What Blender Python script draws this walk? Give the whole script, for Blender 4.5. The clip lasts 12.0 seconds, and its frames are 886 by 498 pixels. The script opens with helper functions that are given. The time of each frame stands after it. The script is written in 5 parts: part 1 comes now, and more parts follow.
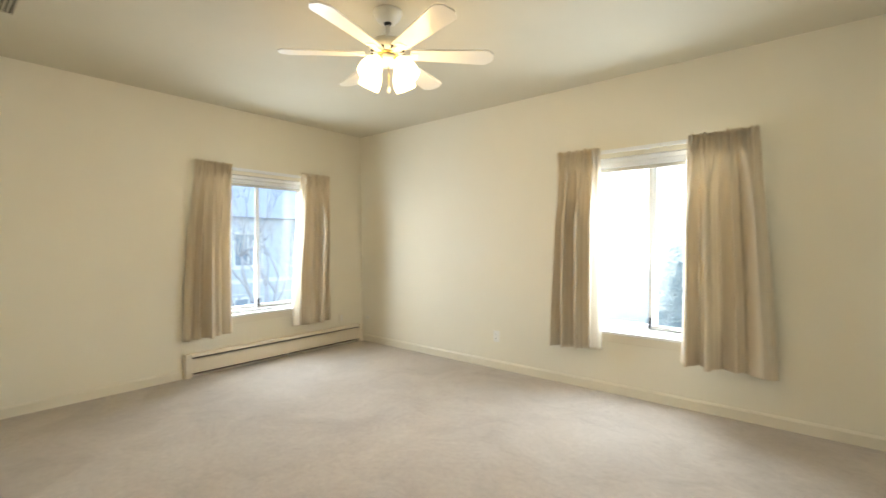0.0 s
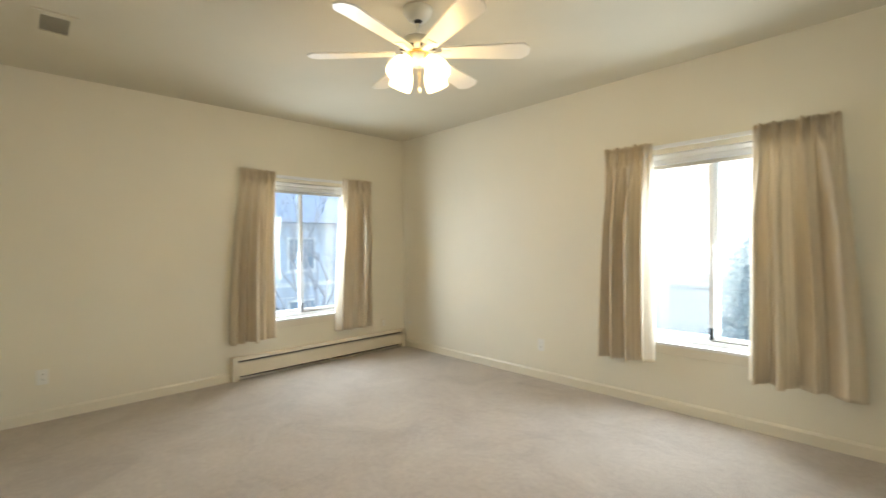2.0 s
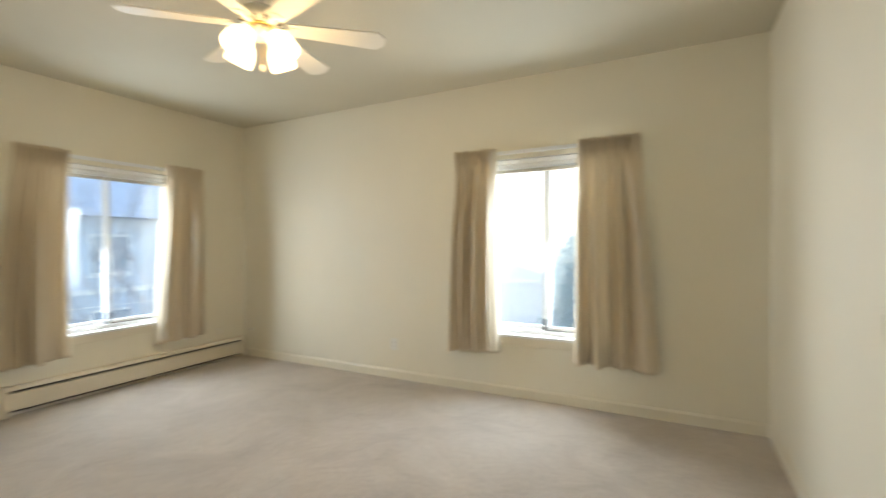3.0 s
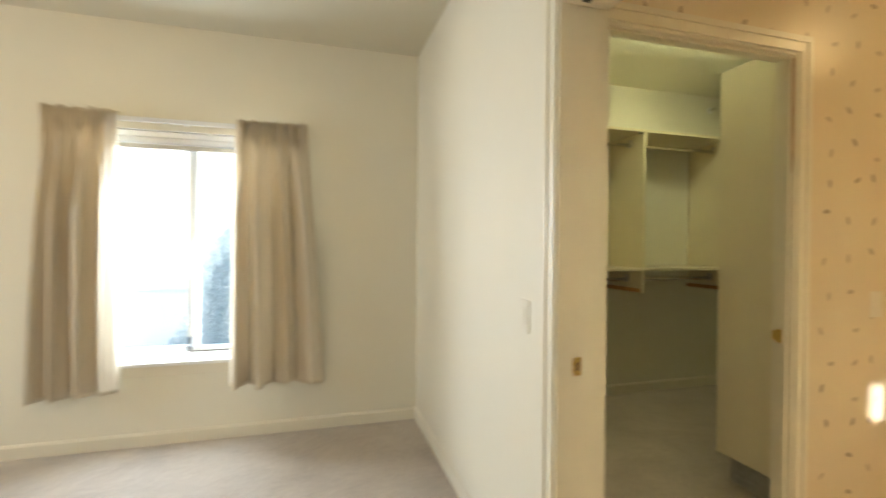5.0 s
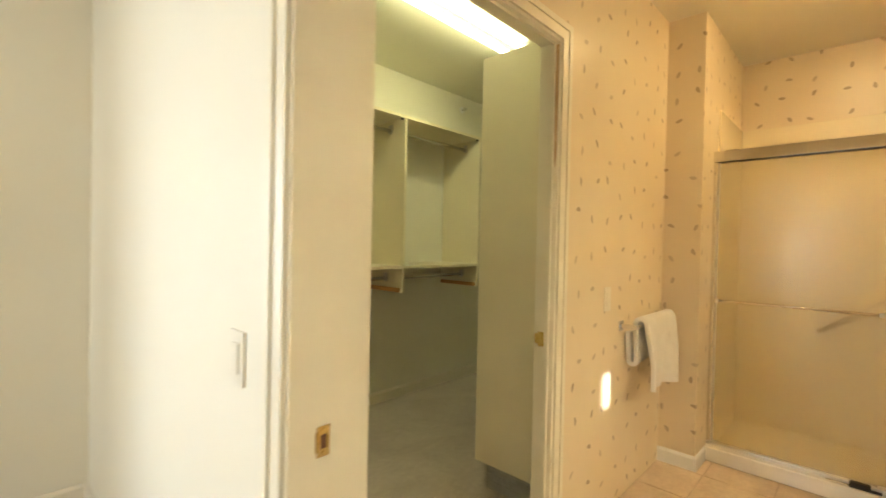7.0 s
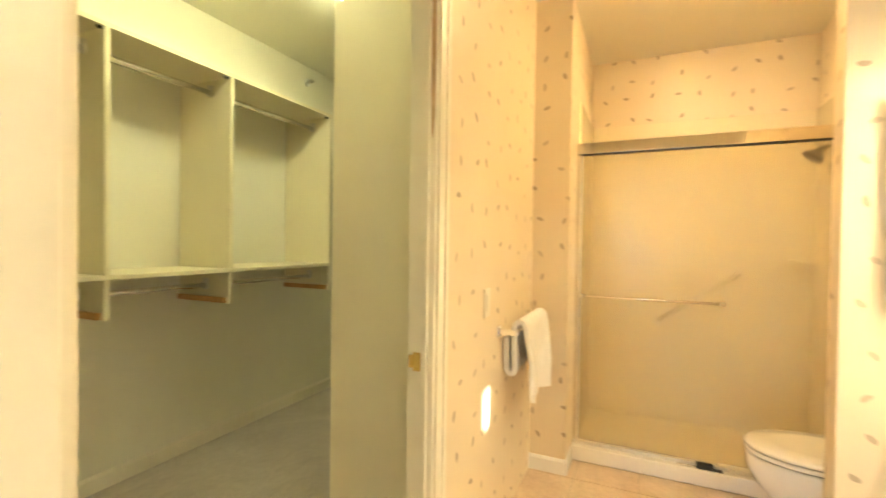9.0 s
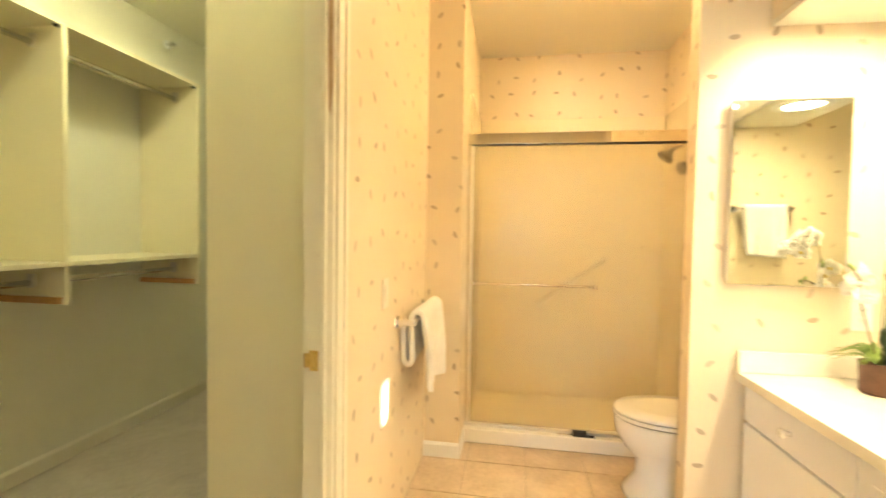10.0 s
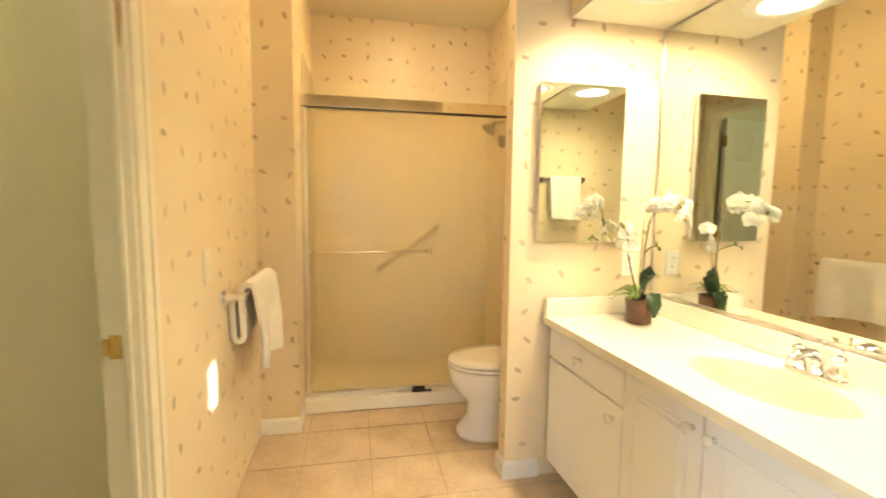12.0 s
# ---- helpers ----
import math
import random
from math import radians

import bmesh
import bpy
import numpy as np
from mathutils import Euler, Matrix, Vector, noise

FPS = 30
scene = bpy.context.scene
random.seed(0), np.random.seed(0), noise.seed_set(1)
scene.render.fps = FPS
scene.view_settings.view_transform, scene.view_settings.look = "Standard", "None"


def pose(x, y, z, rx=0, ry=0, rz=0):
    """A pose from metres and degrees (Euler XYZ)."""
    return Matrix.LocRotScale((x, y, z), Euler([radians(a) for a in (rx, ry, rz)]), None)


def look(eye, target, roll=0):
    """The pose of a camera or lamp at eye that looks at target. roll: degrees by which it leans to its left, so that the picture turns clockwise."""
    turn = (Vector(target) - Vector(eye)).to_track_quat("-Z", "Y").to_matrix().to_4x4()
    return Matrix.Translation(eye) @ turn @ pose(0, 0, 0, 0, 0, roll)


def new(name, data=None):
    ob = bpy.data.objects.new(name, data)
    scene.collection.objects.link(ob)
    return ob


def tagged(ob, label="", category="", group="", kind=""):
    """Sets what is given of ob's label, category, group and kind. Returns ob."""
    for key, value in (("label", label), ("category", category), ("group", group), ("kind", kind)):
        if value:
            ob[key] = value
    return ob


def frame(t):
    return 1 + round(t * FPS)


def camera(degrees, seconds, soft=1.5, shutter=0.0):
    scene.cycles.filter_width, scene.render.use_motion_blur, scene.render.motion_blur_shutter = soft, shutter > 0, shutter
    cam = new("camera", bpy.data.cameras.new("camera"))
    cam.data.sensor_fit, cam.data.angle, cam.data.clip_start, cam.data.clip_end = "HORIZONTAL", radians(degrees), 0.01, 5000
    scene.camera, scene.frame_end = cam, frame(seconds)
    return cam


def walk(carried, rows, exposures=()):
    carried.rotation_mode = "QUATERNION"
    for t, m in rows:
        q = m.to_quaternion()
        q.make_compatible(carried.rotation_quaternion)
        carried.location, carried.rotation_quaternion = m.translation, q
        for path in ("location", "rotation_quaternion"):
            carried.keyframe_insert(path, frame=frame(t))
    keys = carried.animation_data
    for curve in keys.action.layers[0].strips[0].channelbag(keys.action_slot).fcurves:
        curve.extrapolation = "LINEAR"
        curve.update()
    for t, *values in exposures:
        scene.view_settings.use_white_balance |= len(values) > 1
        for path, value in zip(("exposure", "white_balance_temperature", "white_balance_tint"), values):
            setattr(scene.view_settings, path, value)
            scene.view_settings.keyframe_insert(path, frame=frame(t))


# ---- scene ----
cam = camera(90.0, 12.0, shutter=0.85)
PATH = [
    (0, look((4.56, -3.791, 1.285), (3.278, -2.256, 1.254), -0.2)),
    (0.5, look((4.551, -3.745, 1.292), (3.147, -2.321, 1.269), -0.3)),
    (1, look((4.534, -3.711, 1.298), (3.05, -2.37, 1.284), -0.4)),
    (1.5, look((4.531, -3.663, 1.298), (3.022, -2.351, 1.29), -0.5)),
    (2, look((4.542, -3.629, 1.301), (3.096, -2.248, 1.284), -0.7)),
    (2.5, look((4.503, -3.578, 1.3), (3.252, -2.019, 1.27), -0.7)),
    (3, look((4.47, -3.561, 1.286), (3.554, -1.784, 1.263), -0.4)),
    (3.2, look((4.462, -3.547, 1.262), (3.706, -1.695, 1.252), -0.4)),
    (4.8, look((4.286, -3.243, 1.284), (4.739, -1.295, 1.26), 0.2)),
    (5, look((4.333, -3.187, 1.281), (4.885, -1.265, 1.261), 0.4)),
    (5.5, look((4.439, -3.073, 1.284), (5.244, -1.243, 1.258), 0.7)),
    (6, look((4.482, -2.974, 1.278), (5.564, -1.292, 1.258), 0.9)),
    (6.5, look((4.563, -2.816, 1.284), (5.88, -1.311, 1.257), 1.0)),
    (7, look((4.669, -2.702, 1.278), (6.121, -1.326, 1.251), 1.2)),
    (7.2, look((4.714, -2.675, 1.276), (6.198, -1.336, 1.249), 1.3)),
    (8.8, look((5.018, -2.421, 1.267), (6.796, -1.506, 1.246), 0.9)),
    (9, look((5.024, -2.405, 1.27), (6.845, -1.578, 1.24), 0.8)),
    (9.5, look((5.046, -2.361, 1.269), (6.959, -1.78, 1.216), 0.8)),
    (10, look((5.071, -2.329, 1.266), (7.043, -2.003, 1.194), 0.9)),
    (10.5, look((5.083, -2.322, 1.263), (7.078, -2.214, 1.173), 0.8)),
    (11, look((5.086, -2.314, 1.252), (7.081, -2.39, 1.14), 0.7)),
    (11.5, look((5.081, -2.316, 1.246), (7.061, -2.558, 1.1), 0.7)),
    (12, look((5.074, -2.333, 1.244), (7.026, -2.723, 1.051), 0.7)),
]
EXPOSURES = [(0, 2.91), (1.5, 2.7), (2.5, 2.63), (3.2, 2.5), (4.8, 2.81), (5.5, 3.12), (6, 3.25), (6.5, 3.44), (7, 3.42), (9, 4.08), (9.5, 4.19), (10.5, 4.13), (12, 3.79)]
walk(cam, PATH, EXPOSURES)

# strengths of the lights
SKY = 0.15
DAY_W, DAY_N = 7.4, 8.3
BULB = 0.56
SHADE = 1.1
TUBE = 2.2
CAN = 16.5
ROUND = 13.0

# ---- light ----
world = bpy.data.worlds.new("world")
scene.world = world
world.use_nodes = True
wn = world.node_tree
sky = wn.nodes.new("ShaderNodeTexSky")
sky.sky_type = "NISHITA"
sky.sun_disc = False
sky.sun_elevation = radians(14)
sky.sun_rotation = radians(239.9)
wn.links.new(sky.outputs[0], wn.nodes["Background"].inputs[0])
wn.nodes["Background"].inputs[1].default_value = SKY


def lamp(name, kind, m, watts, color, size=0.1, size_y=None):
    data = bpy.data.lights.new(name, kind)
    data.energy, data.color = watts, color
    if kind == "AREA":
        data.size = size
        if size_y:
            data.shape, data.size_y = "RECTANGLE", size_y
    elif kind == "SUN":
        data.angle = size
    else:
        data.shadow_soft_size = size
    ob = new(name, data)
    ob.matrix_world = m
    return ob


# a low winter sun: an unseen wing blocks it, an added shade gap admits it
SUN_WAY = Vector((1.0, 0.58, -math.hypot(1.0, 0.58) * math.tan(radians(14)))).normalized()
lamp("sun", "SUN", look(tuple(-30 * SUN_WAY), (0, 0, 0)), 2.2, (1.0, 0.96, 0.92), radians(0.5))
# skylight through the two bedroom windows
lamp("daylight_west", "AREA", look((-0.10, -1.37, 1.26), (2.9, -1.37, 0.62)), DAY_W, (0.81, 0.925, 1.03), 1.06, 1.30)
lamp("daylight_north", "AREA", look((3.55, 0.10, 1.25), (3.55, -2.9, 0.61)), DAY_N, (0.81, 0.925, 1.03), 1.06, 1.30)

# ---- materials ----


def nodes_of(name):
    mat = bpy.data.materials.new(name)
    mat.use_nodes = True
    nt = mat.node_tree
    return mat, nt, nt.nodes["Principled BSDF"]


def node(nt, kind, **inputs):
    n = nt.nodes.new("ShaderNode" + kind)
    for key, value in inputs.items():
        n.inputs[key.replace("_", " ")].default_value = value
    return n


def ramp(nt, source, stops):
    r = nt.nodes.new("ShaderNodeValToRGB")
    els = r.color_ramp.elements
    els[0].position, els[0].color = stops[0][0], (*stops[0][1], 1)
    els[1].position, els[1].color = stops[-1][0], (*stops[-1][1], 1)
    for p, c in stops[1:-1]:
        e = els.new(p)
        e.color = (*c, 1)
    nt.links.new(source, r.inputs[0])
    return r


def surface(name, a, b, rough=0.6, metal=0.0, scale=3.0, fine=60.0, bump=0.1, dist=0.002, coat=0.0, mix=0.35, random_shift=0.0):
    """Paint, cloth, stone and the like: two colours in large stains, a fine grain over them, and relief."""
    mat, nt, bsdf = nodes_of(name)
    geo = nt.nodes.new("ShaderNodeNewGeometry")
    big = node(nt, "TexNoise", Scale=scale, Detail=4.0, Roughness=0.6)
    small = node(nt, "TexNoise", Scale=fine, Detail=3.0, Roughness=0.7)
    for n in (big, small):
        nt.links.new(geo.outputs["Position"], n.inputs["Vector"])
    blend = node(nt, "Math")
    blend.operation = "MULTIPLY_ADD"
    nt.links.new(small.outputs[0], blend.inputs[0])
    blend.inputs[1].default_value = mix
    nt.links.new(big.outputs[0], blend.inputs[2])
    value = blend.outputs[0]
    if random_shift:
        info = nt.nodes.new("ShaderNodeObjectInfo")
        sh = node(nt, "Math")
        sh.operation = "MULTIPLY_ADD"
        nt.links.new(info.outputs["Random"], sh.inputs[0])
        sh.inputs[1].default_value = random_shift
        nt.links.new(value, sh.inputs[2])
        value = sh.outputs[0]
    col = ramp(nt, value, [(0.35 + mix * 0.3, a), (0.75 + mix * 0.5, b)])
    nt.links.new(col.outputs[0], bsdf.inputs["Base Color"])
    bsdf.inputs["Roughness"].default_value = rough
    bsdf.inputs["Metallic"].default_value = metal
    bsdf.inputs["Coat Weight"].default_value = coat
    if bump:
        bp = node(nt, "Bump", Strength=bump, Distance=dist)
        nt.links.new(small.outputs[0], bp.inputs["Height"])
        nt.links.new(bp.outputs[0], bsdf.inputs["Normal"])
    return mat


def wallpaper_material():
    """Cream vinyl paper, printed with scattered taupe leaves, with a faint embossed grain."""
    mat, nt, bsdf = nodes_of("leaf_wallpaper")
    L = nt.links.new
    geo = nt.nodes.new("ShaderNodeNewGeometry")
    sep = nt.nodes.new("ShaderNodeSeparateXYZ")
    L(geo.outputs["Position"], sep.inputs[0])
    add = node(nt, "Math")
    add.operation = "ADD"
    L(sep.outputs[0], add.inputs[0]), L(sep.outputs[1], add.inputs[1])
    com = nt.nodes.new("ShaderNodeCombineXYZ")
    L(add.outputs[0], com.inputs[0]), L(sep.outputs[2], com.inputs[1])
    vor = node(nt, "TexVoronoi", Scale=6.6, Randomness=0.5)
    vor.voronoi_dimensions = "2D"
    L(com.outputs[0], vor.inputs["Vector"])
    sub = nt.nodes.new("ShaderNodeVectorMath")
    sub.operation = "SUBTRACT"
    L(com.outputs[0], sub.inputs[0]), L(vor.outputs["Position"], sub.inputs[1])
    rnd = nt.nodes.new("ShaderNodeSeparateColor")
    L(vor.outputs["Color"], rnd.inputs[0])
    ang = node(nt, "Math")
    ang.operation = "MULTIPLY"
    L(rnd.outputs[0], ang.inputs[0])
    ang.inputs[1].default_value = 6.283
    rot = nt.nodes.new("ShaderNodeVectorRotate")
    rot.rotation_type = "Z_AXIS"
    L(sub.outputs[0], rot.inputs["Vector"]), L(ang.outputs[0], rot.inputs["Angle"])
    rs = nt.nodes.new("ShaderNodeSeparateXYZ")
    L(rot.outputs[0], rs.inputs[0])

    def m(op, a, b=None):
        n = node(nt, "Math")
        n.operation = op
        for i, v in enumerate((a, b)):
            if v is None:
                continue
            if isinstance(v, (int, float)):
                n.inputs[i].default_value = v
            else:
                L(v, n.inputs[i])
        return n.outputs[0]

    # a bent leaf: an ellipse about a curved midrib, with a thin stalk
    bend = m("MULTIPLY", m("MULTIPLY", rs.outputs[0], rs.outputs[0]), 5.0)
    across = m("SUBTRACT", rs.outputs[1], bend)
    d = m("ADD", m("POWER", m("ABSOLUTE", m("DIVIDE", rs.outputs[0], 0.021)), 2.0), m("POWER", m("ABSOLUTE", m("DIVIDE", across, 0.0105)), 2.0))
    grain = node(nt, "TexNoise", Scale=140.0, Detail=2.0)
    L(geo.outputs["Position"], grain.inputs["Vector"])
    d2 = m("ADD", d, m("MULTIPLY", m("SUBTRACT", grain.outputs[0], 0.5), 1.3))
    leaf = node(nt, "MapRange")
    L(d2, leaf.inputs["Value"])
    leaf.inputs["From Min"].default_value, leaf.inputs["From Max"].default_value = 1.15, 0.6
    fade = m("MULTIPLY", leaf.outputs[0], m("ADD", m("MULTIPLY", rnd.outputs[1], 0.45), 0.45))
    base = node(nt, "TexNoise", Scale=1.4, Detail=3.0)
    L(geo.outputs["Position"], base.inputs["Vector"])
    col = ramp(nt, base.outputs[0], [(0.3, (0.74, 0.62, 0.43)), (0.7, (0.80, 0.69, 0.50))])
    mixc = nt.nodes.new("ShaderNodeMix")
    mixc.data_type = "RGBA"
    L(fade, mixc.inputs[0]), L(col.outputs[0], mixc.inputs[6])
    mixc.inputs[7].default_value = (0.37, 0.27, 0.165, 1)
    L(mixc.outputs[2], bsdf.inputs["Base Color"])
    bsdf.inputs["Roughness"].default_value = 0.36
    bp = node(nt, "Bump", Strength=0.12, Distance=0.001)
    L(grain.outputs[0], bp.inputs["Height"]), L(bp.outputs[0], bsdf.inputs["Normal"])
    return mat


def carpet_material():
    """Cut-pile beige carpet with trodden, brushed patches."""
    mat, nt, bsdf = nodes_of("carpet")
    L = nt.links.new
    geo = nt.nodes.new("ShaderNodeNewGeometry")
    n1 = node(nt, "TexNoise", Scale=2.2, Detail=5.0, Roughness=0.62, Distortion=0.8)
    n2 = node(nt, "TexNoise", Scale=220.0, Detail=2.0)
    n3 = node(nt, "TexNoise", Scale=28.0, Detail=3.0, Roughness=0.7)
    for n in (n1, n2, n3):
        L(geo.outputs["Position"], n.inputs["Vector"])
    c1 = ramp(nt, n1.outputs[0], [(0.30, (0.50, 0.435, 0.365)), (0.5, (0.58, 0.51, 0.435)), (0.70, (0.65, 0.58, 0.50))])
    c2 = ramp(nt, n2.outputs[0], [(0.3, (0.72, 0.70, 0.68)), (0.7, (1.0, 1.0, 1.0))])
    c3 = ramp(nt, n3.outputs[0], [(0.3, (0.86, 0.85, 0.84)), (0.65, (1.0, 1.0, 1.0))])
    for c, d in ((c1, c2), (None, c3)):
        mx = nt.nodes.new("ShaderNodeMix")
        mx.data_type, mx.blend_type = "RGBA", "MULTIPLY"
        mx.inputs[0].default_value = 1.0
        L((c or last).outputs[0 if c else 2], mx.inputs[6]), L(d.outputs[0], mx.inputs[7])
        last = mx
    L(last.outputs[2], bsdf.inputs["Base Color"])
    bsdf.inputs["Roughness"].default_value = 0.95
    bsdf.inputs["Sheen Weight"].default_value = 0.25
    bp = node(nt, "Bump", Strength=0.55, Distance=0.006)
    L(n2.outputs[0], bp.inputs["Height"]), L(bp.outputs[0], bsdf.inputs["Normal"])
    return mat


def curtain_material():
    """Woven beige drapery with fine pale stripes down the cloth; a little light comes through."""
    mat, nt, bsdf = nodes_of("striped_drapery")
    L = nt.links.new
    uv = nt.nodes.new("ShaderNodeUVMap")
    uv.uv_map = "UVMap"
    sep = nt.nodes.new("ShaderNodeSeparateXYZ")
    L(uv.outputs[0], sep.inputs[0])
    st = node(nt, "TexNoise", Scale=70.0, Detail=2.0, Roughness=0.8)
    st.noise_dimensions = "1D"
    L(sep.outputs[0], st.inputs["W"])
    c = ramp(nt, st.outputs[0], [(0.34, (0.68, 0.585, 0.445)), (0.5, (0.75, 0.655, 0.505)), (0.66, (0.82, 0.73, 0.58))])
    weave = node(nt, "TexNoise", Scale=420.0, Detail=2.0)
    geo = nt.nodes.new("ShaderNodeNewGeometry")
    L(geo.outputs["Position"], weave.inputs["Vector"])
    L(c.outputs[0], bsdf.inputs["Base Color"])
    bsdf.inputs["Roughness"].default_value = 0.9
    bp = node(nt, "Bump", Strength=0.25, Distance=0.002)
    L(weave.outputs[0], bp.inputs["Height"]), L(bp.outputs[0], bsdf.inputs["Normal"])
    tr = nt.nodes.new("ShaderNodeBsdfTranslucent")
    L(c.outputs[0], tr.inputs[0])
    mx = nt.nodes.new("ShaderNodeMixShader")
    mx.inputs[0].default_value = 0.15
    L(bsdf.outputs[0], mx.inputs[1]), L(tr.outputs[0], mx.inputs[2])
    L(mx.outputs[0], nt.nodes["Material Output"].inputs[0])
    return mat


def glass_material(name, color, rough=0.0, ior=1.45, relief=0.0):
    mat, nt, bsdf = nodes_of(name)
    bsdf.inputs["Base Color"].default_value = (*color, 1)
    bsdf.inputs["Roughness"].default_value = rough
    bsdf.inputs["Transmission Weight"].default_value = 1.0
    bsdf.inputs["IOR"].default_value = ior
    if relief:
        geo = nt.nodes.new("ShaderNodeNewGeometry")
        v = node(nt, "TexVoronoi", Scale=70.0)
        nt.links.new(geo.outputs["Position"], v.inputs["Vector"])
        bp = node(nt, "Bump", Strength=relief, Distance=0.004)
        nt.links.new(v.outputs[0], bp.inputs["Height"])
        nt.links.new(bp.outputs[0], bsdf.inputs["Normal"])
        # the hammered face also scatters some of the light that falls on it
        tr = nt.nodes.new("ShaderNodeBsdfTranslucent")
        tr.inputs[0].default_value = (*color, 1)
        mx = nt.nodes.new("ShaderNodeMixShader")
        mx.inputs[0].default_value = 0.22
        nt.links.new(bsdf.outputs[0], mx.inputs[1]), nt.links.new(tr.outputs[0], mx.inputs[2])
        nt.links.new(mx.outputs[0], nt.nodes["Material Output"].inputs[0])
    return mat


def pane_material():
    """Thin clear window glass: mostly see-through, with a faint gloss."""
    mat, nt, bsdf = nodes_of("window_glass")
    t = nt.nodes.new("ShaderNodeBsdfTransparent")
    g = node(nt, "BsdfGlossy", Roughness=0.02)
    mx = nt.nodes.new("ShaderNodeMixShader")
    mx.inputs[0].default_value = 0.06
    nt.links.new(t.outputs[0], mx.inputs[1]), nt.links.new(g.outputs[0], mx.inputs[2])
    nt.links.new(mx.outputs[0], nt.nodes["Material Output"].inputs[0])
    return mat


def glow(name, color, strength):
    mat, nt, bsdf = nodes_of(name)
    bsdf.inputs["Base Color"].default_value = (0.9, 0.88, 0.84, 1)
    bsdf.inputs["Roughness"].default_value = 0.3
    bsdf.inputs["Emission Color"].default_value = (*color, 1)
    bsdf.inputs["Emission Strength"].default_value = strength
    return mat


def leaf_material():
    """Waxy blue-green leaves, haze paled into their colour; some light comes through them."""
    mat, nt, bsdf = nodes_of("hazed_shrub_leaf")
    geo = nt.nodes.new("ShaderNodeNewGeometry")
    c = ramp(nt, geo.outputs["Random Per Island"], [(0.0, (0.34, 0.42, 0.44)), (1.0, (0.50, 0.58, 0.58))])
    nt.links.new(c.outputs[0], bsdf.inputs["Base Color"])
    bsdf.inputs["Roughness"].default_value = 0.6
    tr = nt.nodes.new("ShaderNodeBsdfTranslucent")
    nt.links.new(c.outputs[0], tr.inputs[0])
    mx = nt.nodes.new("ShaderNodeMixShader")
    mx.inputs[0].default_value = 0.45
    nt.links.new(bsdf.outputs[0], mx.inputs[1]), nt.links.new(tr.outputs[0], mx.inputs[2])
    nt.links.new(mx.outputs[0], nt.nodes["Material Output"].inputs[0])
    return mat


def mirror_material():
    mat, nt, bsdf = nodes_of("silvered_mirror")
    bsdf.inputs["Base Color"].default_value = (0.74, 0.76, 0.71, 1)
    bsdf.inputs["Metallic"].default_value = 1.0
    bsdf.inputs["Roughness"].default_value = 0.004
    return mat


